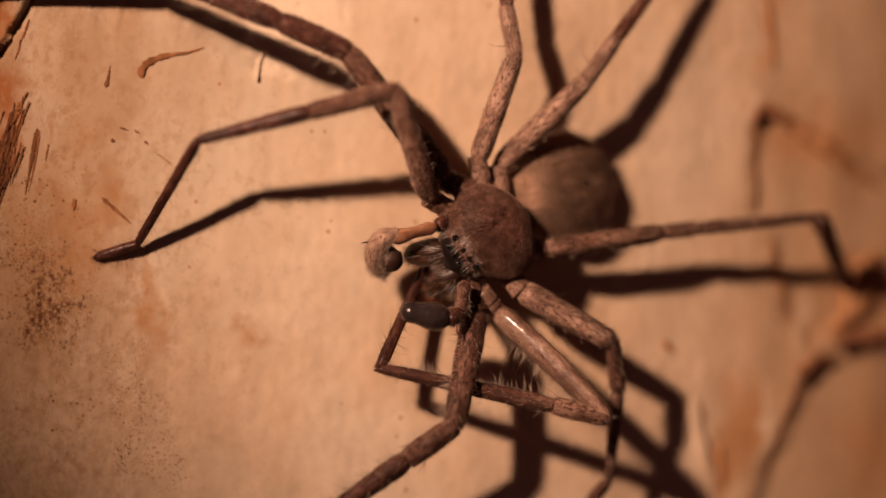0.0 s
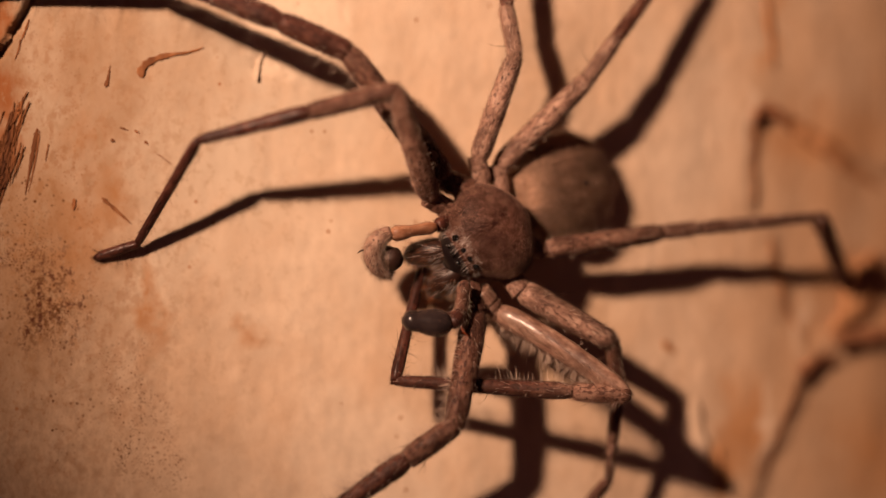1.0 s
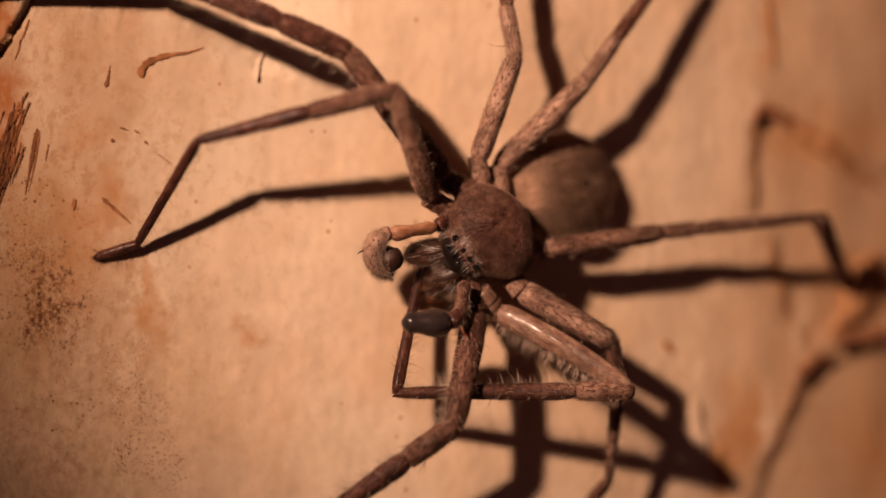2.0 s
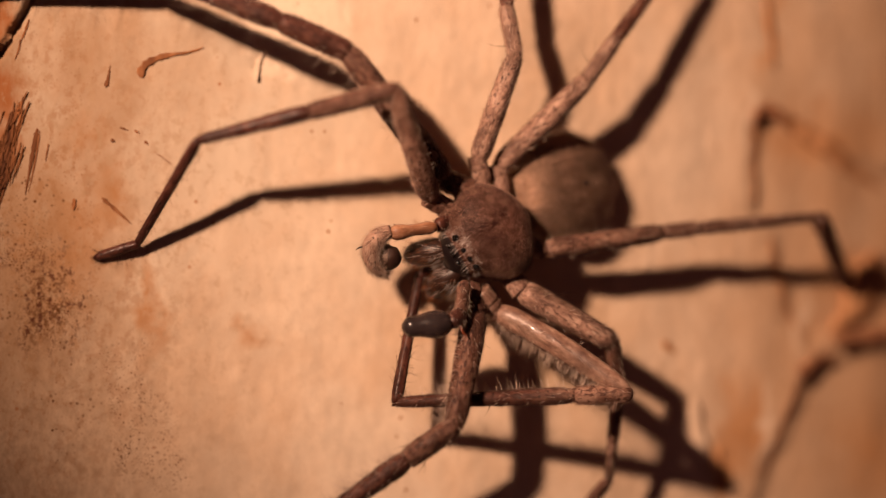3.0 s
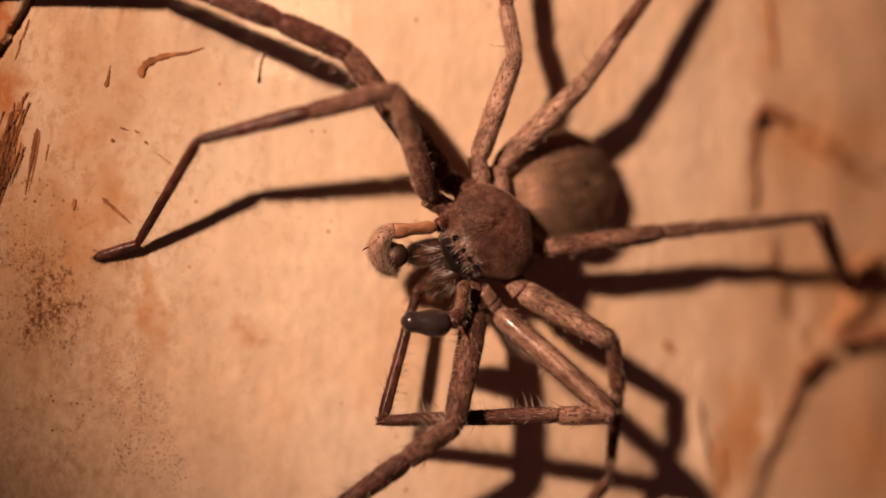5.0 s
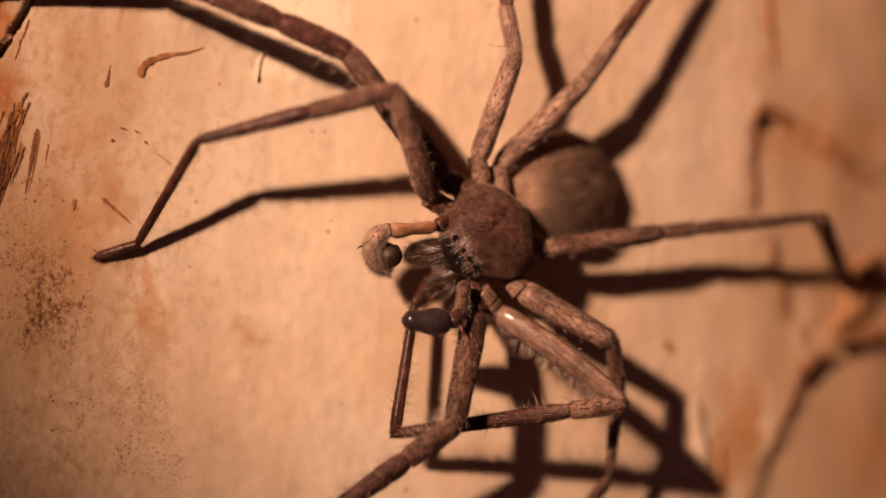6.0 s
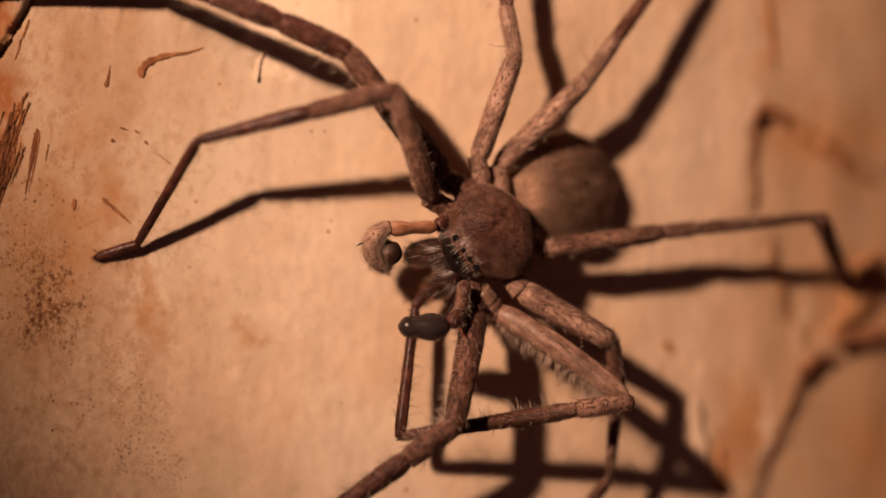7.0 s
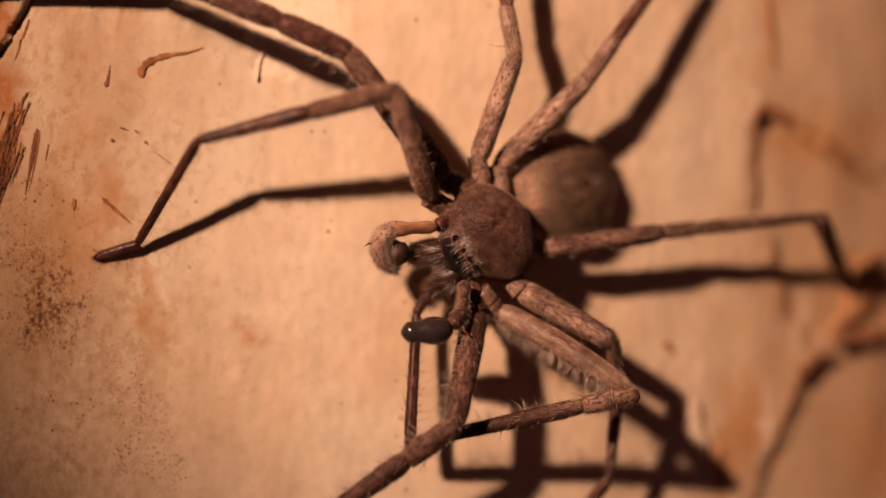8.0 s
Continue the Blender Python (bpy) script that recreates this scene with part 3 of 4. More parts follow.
def limb(name, length, keys, materials, parent, steps=26, squash=1.0, bend=(0, 0), nap=120, bristles=20, spines=0, seed=0, under=0, comb=(2.1, 3.2), fringe=1.2, wisp=0.018, bare=None, label=""):
    """One piece of a leg along +x. keys: (share of the length, radius)."""
    s = Shape()
    prof = smooth_profile([(k[0] * length, k[1]) for k in keys], steps)
    verts = lathe(s, prof, 24, squash, bend, 0.07, 0, seed, ribs=0.018)
    g = np.random.default_rng(seed * 7 + 1)
    arc = (bare[1], bare[0] + 2 * math.pi) if bare else None
    hairs(s, verts, nap, 0.42, 0.015, 0.74, g, 1, arc=arc, fine=True)
    hairs(s, verts, nap // 5, 0.42, 0.016, 0.8, g, 3, arc=arc, fine=True)
    hairs(s, verts, nap // 4, 0.55, 0.012, 0.42, g, 1, arc=arc, fine=True)
    hairs(s, verts, bristles, 1.0, 0.019, 0.5, g, 2, arc=arc)
    if under:
        hairs(s, verts, under, fringe, wisp, 0.15, g, 2, (0.06, 0.97), comb)
    if spines:
        hairs(s, verts, spines, 2.0, 0.035, 0.5, g, 3, (0.1, 0.9))
    return part(name, s, materials, parent, label)


FEMUR = ((-0.05, 0.4), (-0.02, 0.8), (0.02, 0.98), (0.15, 1.06), (0.5, 1.03), (0.85, 0.93), (0.985, 0.88), (1.01, 0.75), (1.04, 0.35))
PATELLA = ((-0.12, 0.4), (-0.05, 0.76), (0.02, 0.84), (0.3, 0.88), (0.6, 0.88), (0.93, 0.84), (1.0, 0.80), (1.06, 0.5))
TIBIA = ((-0.04, 0.5), (-0.015, 0.78), (0.02, 0.83), (0.2, 0.82), (0.6, 0.66), (0.96, 0.53), (1.0, 0.48), (1.02, 0.3))
METATARSUS = ((-0.03, 0.3), (0.0, 0.46), (0.04, 0.5), (0.4, 0.45), (0.95, 0.40), (1.01, 0.3))
TARSUS = ((-0.05, 0.3), (0.0, 0.40), (0.6, 0.46), (0.9, 0.40), (1.0, 0.12))


def leg(name, joints, girth, skins, seed, back=(0, -1, 0), foot=1.0, shank=1.0, bare=None, oval=(1.0, 1.0), under=0, comb=(2.1, 3.2), fringe=1.2, wisp=0.018, label=""):
    """coxa, femur, knee, patella's end, tibia's end, metatarsus' end, tip: seven places in the world, millimetres."""
    J = [Vector(j) for j in joints]
    s = Shape()
    length = (J[1] - J[0]).length
    verts = lathe(s, smooth_profile([(-0.6, 0.95 * girth), (0.15 * length, 1.0 * girth), (0.42 * length, 1.0 * girth), (0.5 * length, 0.82 * girth), (0.56 * length, 0.95 * girth), (0.78 * length, 0.98 * girth), (0.86 * length, 0.84 * girth), (0.93 * length, 0.95 * girth), (length + 0.4, 0.95 * girth)], 34), 14, 1, (0, 0), 0.1, 0, seed)
    hairs(s, verts, 500, 0.45, 0.012, 0.7, np.random.default_rng(seed), 1, fine=True)
    root = place(part(name, s, [skins[0], FUR, FUR_PALE, FUR_DARK], spider, label), J[0], J[1], back)
    made = [root]
    inv = root.matrix_basis.inverted() @ HOME
    pieces = (("femur", FEMUR, 1.0), ("patella", PATELLA, 0.3 + 0.7 * shank), ("tibia", TIBIA, shank), ("metatarsus", METATARSUS, foot), ("tarsus", TARSUS, foot))
    for i, (what, keys, k) in enumerate(pieces):
        k = oval[0] if i == 0 else k
        a, b = J[i + 1], J[i + 2]
        d = (b - a).length
        skin = skins[min(i, len(skins) - 1)]
        ob = limb(what, d, [(u if u > 0 else u * min(1.0, 4.5 / d), r * girth * k) for u, r in keys], [skin, {LEG_DARK: FUR_MAROON, LEG_TIP: FUR_MAROON, LEG_RED: FUR_MAROON, LEG_RUSTY: FUR_RUST_NAP, LEG_TAN: FUR_SAND, LEG_GLOSS: FUR_SAND}.get(skin, FUR), FUR_PALE if i < 3 else FUR_MAROON, FUR_DARK], root,
                  nap=int((35 if skin == LEG_DARK else 230 if i < 3 else 140) * d * girth), bristles=int(7 * d), spines=3 if i < 4 else 0, seed=seed * 10 + i, under=under if i in (0, 2) else under // 4, comb=comb, fringe=fringe * (0.6 if i == 0 and bare is None else 1.0), wisp=wisp, bare=bare if i < 2 else None,
                  bend=(0, (0.06 if bare is None else 0.03) * d if i == 0 else 0.0), squash=oval[1] if i == 0 else 1.0)
        ob.matrix_basis = inv @ seat(a, b, back)
        made.append(ob)
    return made


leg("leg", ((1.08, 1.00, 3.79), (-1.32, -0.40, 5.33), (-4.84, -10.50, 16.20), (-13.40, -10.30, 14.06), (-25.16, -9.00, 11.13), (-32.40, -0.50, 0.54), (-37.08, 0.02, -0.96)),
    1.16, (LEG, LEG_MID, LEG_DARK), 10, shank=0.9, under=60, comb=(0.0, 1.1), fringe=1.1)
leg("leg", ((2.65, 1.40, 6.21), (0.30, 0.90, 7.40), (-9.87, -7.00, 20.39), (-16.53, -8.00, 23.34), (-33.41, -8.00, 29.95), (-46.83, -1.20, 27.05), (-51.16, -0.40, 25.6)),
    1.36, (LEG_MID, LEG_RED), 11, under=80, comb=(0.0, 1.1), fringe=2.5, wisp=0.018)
leg("leg", ((4.11, 2.00, 7.62), (3.68, 1.50, 9.41), (7.71, 1.20, 20.67), (6.77, 1.80, 25.73), (7.38, 4.40, 37.26), (9.33, 8.00, 47.65), (9.98, 8.81, 52.13)),
    1.06, (LEG_TAN, LEG_TAN, LEG_RUSTY), 12, shank=0.9)
leg("leg", ((6.20, 3.40, 6.60), (5.75, 3.50, 8.60), (15.57, 3.60, 18.31), (18.56, 4.70, 22.53), (25.82, 9.20, 32.34), (31.95, 14.00, 41.74), (34.36, 18.26, 46.22)),
    1.12, (LEG_TAN, LEG_TAN, LEG_RUSTY), 13, shank=0.78)
leg("leg", ((8.83, 2.60, 0.67), (10.55, 3.20, -0.06), (23.67, 7.30, 1.79), (27.71, 8.20, 2.23), (42.0, 13.60, 3.59), (45.2, 20.80, -1.7), (46.50, 24.42, -4.00)),
    1.04, (LEG, LEG, LEG, LEG_MID), 14, foot=2.0, shank=0.82)
leg("leg", ((7.01, 2.00, -2.66), (8.21, 1.50, -4.34), (18.15, 2.20, -10.04), (18.84, 3.50, -15.14), (17.98, 6.00, -25.09), (12.56, 11.00, -32.42), (9.67, 8.71, -34.63)),
    1.28, (LEG_TAN, LEG_MID, LEG, LEG_MID), 15, shank=0.62)
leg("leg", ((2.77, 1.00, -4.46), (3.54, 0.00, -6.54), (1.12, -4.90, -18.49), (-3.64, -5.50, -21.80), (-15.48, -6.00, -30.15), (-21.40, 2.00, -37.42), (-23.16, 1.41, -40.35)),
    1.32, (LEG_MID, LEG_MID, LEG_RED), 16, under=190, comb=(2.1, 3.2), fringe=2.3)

# the leg that is being drawn through the jaws
HIP = (5.55, 1.80, -6.58)
KNEE = [
    (0, 17.11, -2.60, -17.65),
    (0.25, 17.94, -2.60, -16.69),
    (0.5, 18.78, -2.60, -15.63),
    (0.75, 19.02, -2.60, -15.45),
    (1, 19.25, -2.60, -15.33),
    (1.25, 19.42, -2.60, -15.15),
    (1.5, 19.54, -2.60, -15.03),
    (1.7, 19.60, -2.60, -14.97),
    (2.8, 19.54, -2.60, -14.79),
    (3, 19.42, -2.55, -15.21),
    (3.25, 19.49, -2.49, -15.28),
    (3.5, 19.43, -2.42, -15.46),
    (3.75, 18.68, -2.36, -16.46),
    (4, 18.08, -2.30, -17.25),
    (4.25, 17.86, -2.22, -17.50),
    (4.5, 17.56, -2.13, -17.80),
    (4.7, 17.51, -2.07, -17.81),
    (5.8, 19.20, -1.70, -15.80),
    (6, 18.97, -1.69, -16.34),
    (6.25, 19.32, -1.68, -16.05),
    (6.5, 19.67, -1.67, -15.75),
    (6.75, 19.67, -1.66, -15.99),
    (7, 19.67, -1.65, -16.11),
    (7.25, 19.91, -1.63, -15.69),
    (7.5, 20.21, -1.62, -15.27),
    (7.75, 20.22, -1.61, -15.33),
    (8, 20.22, -1.60, -15.39),
]
HEEL = [
    (0, -6.66, -2.10, -12.56),
    (0.25, -6.07, -2.09, -12.56),
    (0.5, -5.35, -2.07, -13.51),
    (0.75, -5.23, -2.06, -13.63),
    (1, -5.06, -2.04, -13.87),
    (1.25, -4.94, -2.03, -14.34),
    (1.5, -4.88, -2.01, -14.82),
    (1.7, -4.88, -2.00, -14.95),
    (2.8, -4.95, -1.67, -15.80),
    (3, -4.95, -1.60, -16.16),
    (3.25, -4.95, -1.53, -16.65),
    (3.5, -5.01, -1.45, -17.12),
    (3.75, -5.73, -1.38, -17.01),
    (4, -6.33, -1.30, -16.78),
    (4.25, -6.57, -1.22, -17.14),
    (4.5, -6.80, -1.13, -17.56),
    (4.7, -6.93, -1.07, -17.75),
    (5.8, -4.66, -0.70, -19.21),
    (6, -5.15, -0.69, -19.57),
    (6.25, -4.79, -0.68, -19.63),
    (6.5, -4.31, -0.67, -19.70),
    (6.75, -4.48, -0.66, -19.82),
    (7, -4.61, -0.65, -19.88),
    (7.25, -4.07, -0.63, -20.17),
    (7.5, -3.48, -0.62, -20.41),
    (7.75, -3.48, -0.61, -20.47),
    (8, -3.54, -0.60, -20.60),
]
MOUTH, THROAT = Vector((-2.60, 2.20, -3.39)), Vector((0.97, 3.50, -0.55))


ROLL = (35, 45, 55, 58, 62, 64, 65, 65, 65, 65, 65, 65, 28, 8, 4, 0, 0, 55, 52, 60, 68, 69, 70, 74, 77, 78, 78)


def rolled(i, a, b):
    # the way of the thigh's back, which rolls as the leg is drawn
    x = (b - a).normalized()
    z = Vector((0, -1, 0))
    z = (z - x * z.dot(x)).normalized()
    q = radians(ROLL[i])
    return z * math.cos(q) + z.cross(x) * math.sin(q)


def groom(t):
    """The joints of the groomed leg at row t."""
    k, h = Vector(KNEE[t][1:]), Vector(HEEL[t][1:])
    e = h + (MOUTH - h).normalized() * 14.1
    return Vector(HIP), k, k.lerp(h, 0.22), h, e, e + (THROAT - e).normalized() * 5.0


groomed = leg("leg", [(4.20, 1.00, -4.95), *groom(0)], 1.32, (LEG_GLOSS, LEG, LEG_TIP, LEG_DARK), 31, shank=0.8, oval=(0.86, 1.14), under=300, comb=(3.6, 5.1), fringe=2.1, bare=(0.75, 2.5), label="bent leg drawn through the jaws")


def ball(shape, centre, axes, radii, steps=(28, 40), lumps=0.0, form=None, slot=0, seed=0):
    """A rounded body: axes three unit ways, radii along them. form(u, v): stretches the radius. Returns (places, normals)."""
    A = np.array(axes, float)
    rows = []
    for i in range(steps[0] + 1):
        th = math.pi * i / steps[0]
        for j in range(steps[1]):
            ph = 2 * math.pi * j / steps[1]
            d = np.array((math.cos(th), math.sin(th) * math.cos(ph), math.sin(th) * math.sin(ph)))
            k = 1 + (lumps * noise.noise(tuple(d * 2.2 + seed)) if lumps else 0)
            if form:
                d = np.array(form(d))
            rows.append(np.array(centre) + (d * np.array(radii) * k) @ A)
    n = steps[1]
    i, j = np.meshgrid(np.arange(steps[0]), np.arange(n), indexing="ij")
    k = (j + 1) % n
    faces = np.stack((i * n + j, i * n + k, (i + 1) * n + k, (i + 1) * n + j), axis=-1).reshape(-1, 4)
    shape.add(rows, faces, slot)
    return np.array(rows).reshape(steps[0] + 1, n, 3)


def fur_on(shape, grid, count, length, thick, along, lean, g, slot=1, keep=None, fine=True):
    """Hairs on a ball's skin, combed towards along; keep: a test on the places that says which bear one."""
    n, s, _ = grid.shape
    mid = grid.reshape(-1, 3).mean(axis=0)
    i = np.minimum((np.arccos(g.uniform(-0.99, 0.99, count)) / math.pi * (n - 1)).astype(int), n - 2)
    j = g.integers(0, s, count)
    k = (j + 1) % s
    f, h = g.random((count, 1)), g.random((count, 1))
    p = (grid[i, j] * (1 - f) + grid[i, k] * f) * (1 - h) + (grid[i + 1, j] * (1 - f) + grid[i + 1, k] * f) * h
    out = unit(np.cross(grid[i, k] - grid[i, j], grid[i + 1, j] - grid[i, j]))
    out *= np.sign((out * (p - mid)).sum(axis=1, keepdims=True))
    good = np.linalg.norm(out, axis=1) > 0.5
    if keep:
        good &= keep(p)
    p, out = p[good], out[good]
    along = np.array(along, float)
    flat = unit(along - out * (out @ along)[:, None])
    hair_coat(shape, p - out * 0.03, out, flat, length, thick, lean, g, slot, 0.25, fine)


# long way of the body (head to tail), its side, and its back
HEAD = np.array((-0.84, -0.15, -0.52))
UP = np.array((0.0, -1.0, 0.0)) - HEAD * HEAD.dot((0, -1, 0))
UP /= np.linalg.norm(UP)
SIDE = np.cross(UP, HEAD)
MIDDLE = np.array((4.70, 1.15, 1.50))
off = np.array(BASE)
RADII = np.array((5.75, 5.7, 3.5))
fur = np.random.default_rng(5)


def carapace_width(x):
    """Broad behind the middle, drawn in to a blunt square head."""
    return float(np.interp(x, (-1.0, -0.5, 0.0, 0.3, 0.6, 0.85, 0.96, 1.0), (0.92, 1.0, 0.98, 0.86, 0.68, 0.80, 1.15, 1.35)))


def carapace_form(d):
    """A dome with a pit behind its middle and faint grooves raying from it."""
    x, y, z = d
    h = (1.0 if z > 0 else 0.5) * (1 + 0.10 * max(0, x))
    a = math.atan2(y, x + 0.2)
    r = math.hypot(y, x + 0.2)
    groove = 0.05 * (0.5 + 0.5 * math.cos(a * 7)) ** 4 * math.exp(-((r - 0.45) / 0.3) ** 2) + 0.10 * math.exp(-(y / 0.06) ** 2 - ((x + 0.2) / 0.17) ** 2)
    return (x * (1.0 if x > 0 else 0.86), y * carapace_width(x), z * h * (abs(z) ** -0.12 if z else 1) - (groove if z > 0 else 0))


def on_carapace(x, side):
    """A place on the carapace's skin, x its share of the half-length to the front and side in millimetres, and the way out of it."""
    y = side / RADII[1] / carapace_width(x)
    d = np.array((x, y, math.sqrt(max(0.0, 1 - x * x - y * y))))
    p = MIDDLE + (np.array(carapace_form(d)) * RADII) @ np.array((HEAD, SIDE, UP))
    out = p - MIDDLE
    return p, out / np.linalg.norm(out)


def forward(p):
    """How far forward a place of the carapace lies, as a share of its half-length."""
    return (p - (MIDDLE - off)) @ HEAD / RADII[0]


s = Shape()
grid = ball(s, MIDDLE - off, (HEAD, SIDE, UP), RADII, (48, 64), 0.03, carapace_form)
# the face below the brow is dark and bare
s.f = [(b, np.where(np.arange(len(b)) < 12 * 64, 3, 0)) for b, _ in s.f]
pit = on_carapace(-0.1, 0.4)[0] - off
coat = lambda p: (forward(p) < 0.66) & (np.linalg.norm(p - pit, axis=1) > fur.gamma(2.0, 0.75, len(p)))
fur_on(s, grid, 42000, 0.30, 0.009, HEAD * 0.9, 0.72, fur, 1, coat)
fur_on(s, grid, 6000, 0.40, 0.008, HEAD * 0.9, 0.7, fur, 4, lambda p: (forward(p) < 0.6) & (np.linalg.norm(p - pit, axis=1) > fur.normal(4.3, 0.9, len(p))))
fur_on(s, grid, 2600, 0.45, 0.009, HEAD, 0.5, fur, 2, coat)
part("carapace", s, [BACK, FUR_RED, FUR, FACE, FUR_TAN], spider, "domed red-brown carapace with fine nap")


def abdomen_form(d):
    """Plump and blunt in front, sloping to the tail, flat where it lies against the bark."""
    x, y, z = d
    z = math.copysign(abs(z) ** 0.8, z) * (1 + 0.25 * x - 0.28 * y)
    return (x, y * (1 + 0.05 * x) * (1.1 if y < 0 else 1.0), z * (1.0 if z > 0 else 0.12))


A_HEAD = np.array((-0.80, -0.52, -0.50))
A_HEAD /= np.linalg.norm(A_HEAD)
A_UP = np.array((0.0, -1.0, 0.0)) + A_HEAD * A_HEAD[1]
A_UP /= np.linalg.norm(A_UP)
A_SIDE = np.cross(A_UP, A_HEAD)
TAIL_MID = np.array((12.9, 8.3, 6.6))
A_RADII = np.array((6.3, 5.8, 3.6))
s = Shape()
grid = ball(s, TAIL_MID - off, (A_HEAD, A_SIDE, A_UP), A_RADII, (40, 56), 0.04, abdomen_form, seed=4)
fur_on(s, grid, 32000, 0.85, 0.012, -A_HEAD, 0.70, fur, 1)
# pale hairs in front: part marking, part lit side painted into the colour
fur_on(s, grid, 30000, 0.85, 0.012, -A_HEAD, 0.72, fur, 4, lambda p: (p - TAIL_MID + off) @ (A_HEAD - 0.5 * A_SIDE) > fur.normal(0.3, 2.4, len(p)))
fur_on(s, grid, 6000, 0.8, 0.012, -A_HEAD, 0.74, fur, 2)
fur_on(s, grid, 3000, 1.2, 0.010, -A_HEAD, 0.45, fur, 1, fine=False)
for u, v in ((0.05, -0.05), (-0.16, 0.16), (-0.30, -0.30), (-0.02, -0.42)):
    p = TAIL_MID - off + (np.array((u, v, math.sqrt(1 - u * u - v * v))) * A_RADII) @ np.array((A_HEAD, A_SIDE, A_UP))
    ball(s, p, (A_HEAD, A_SIDE, A_UP), (0.32, 0.24, 0.22), (6, 10), slot=3)
part("abdomen", s, [BELLY, FUR_BELLY, FUR_DARK, JAW, FUR_CREAM_LIT], spider, "rounded furry grey-brown abdomen with dark dimples")

for x, side, r in ((0.60, -1.45, 0.40), (0.60, 0.05, 0.30), (0.58, 1.15, 0.30), (0.55, 2.15, 0.36), (0.77, -1.15, 0.24), (0.79, -0.15, 0.28), (0.79, 0.85, 0.28), (0.75, 1.85, 0.24)):
    p, out = on_carapace(x, side)
    s = Shape()
    ball(s, p - off + out * 0.12, np.eye(3), (r, r, r), (10, 14))
    part("eye", s, [BEAD], spider, "small glossy black eye")

# pale brow hairs behind and between the eyes
s = Shape()
roots = [(fur.uniform(0.46, 0.70), fur.uniform(-2.5, 3.0)) for _ in range(700)]
found = [on_carapace(x, v) for x, v in roots]
p, out = np.array([f[0] for f in found]) - off, np.array([f[1] for f in found])
ahead = np.array([x for x, _ in roots])
hair_coat(s, p - out * 0.05, out, unit(np.broadcast_to(-HEAD, p.shape) + fur.normal(0, 0.3, p.shape)), np.where(ahead > 0.56, 0.85, 0.55), 0.014, fur.uniform(0.55, 0.9, len(p)), fur, 0, 0.4, False)
# a few stand forward over the dark face
few = ahead > 0.685
hair_coat(s, p[few], out[few], np.broadcast_to(HEAD, p[few].shape), 0.8, 0.012, 0.6, fur, 0, 0.3, False)
part("brow_hair", s, [FUR_GREY], spider, "pale grey hairs round the eyes")


def jaw(start, end, girth, seed):
    """A stout tapered jaw, shaggy at its root and bare and glossy towards the fang."""
    a, b = Vector(start), Vector(end)
    d = (b - a).length
    s = Shape()
    verts = lathe(s, smooth_profile([(-1.0, 0.5 * girth), (0.12 * d, 0.95 * girth), (0.4 * d, 1.05 * girth), (0.75 * d, 0.88 * girth), (0.93 * d, 0.6 * girth), (d, 0.25 * girth)], 20), 22, 1, (0, 0.25), 0.05, 0, seed)
    g = np.random.default_rng(seed)
    hairs(s, verts, 75, 1.3, 0.013, 0.66, g, 1, (0.12, 0.34), (-0.3, 3.4))
    hairs(s, verts, 30, 1.0, 0.012, 0.6, g, 1, (0.35, 0.75), (-0.4, 3.5))
    hairs(s, verts, 900, 0.6, 0.012, 0.7, g, 2, fine=True)
    hairs(s, verts, 260, 0.8, 0.011, 0.6, g, 3, (0.1, 0.6), fine=True)
    hairs(s, verts, 120, 0.9, 0.016, 0.45, g, 3, (0.7, 0.98))
    ob = place(part("chelicera", s, [JAW, FUR_GREY, FUR_DARK, FUR_RUST], spider, "glossy dark brown jaw with grey hairs"), start, end)
    f = Shape()
    lathe(f, smooth_profile([(0, 0.5), (0.8, 0.4), (2.0, 0.06)], 8), 10, 1, (0.25, 0))
    fang = part("fang", f, [FANG], ob, "red-brown curved fang")
    fang.matrix_basis = Matrix.Translation(Vector((d - 0.5, 0, -0.45)) * MM) @ Matrix.Rotation(radians(55), 4, "Y")
    return ob


jaw((0.50, -0.10, -0.10), (-4.10, 1.9, -0.75), 1.42, 51)
jaw((1.30, 0.10, -2.55), (-1.55, 2.9, -4.75), 1.42, 52)


def palp_piece(name, length, keys, skins, parent, nap, long, seed, bend=(0, 0), label=""):
    s = Shape()
    verts = lathe(s, smooth_profile([(u * length, r) for u, r in keys], 20), 22, 1, bend, 0.06, 0, seed)
    g = np.random.default_rng(seed)
    if nap:
        hairs(s, verts, nap * 3, 0.5, 0.012, 0.6, g, 1, fine=True)
    if nap == 0 and long == 0:
        hairs(s, verts, 900, 0.24, 0.008, 0.4, g, 1, (0.02, 0.7), fine=True)
    if long:
        hairs(s, verts, long, 1.1, 0.013, 0.45, g, 2)
    return part(name, s, skins, parent, label)


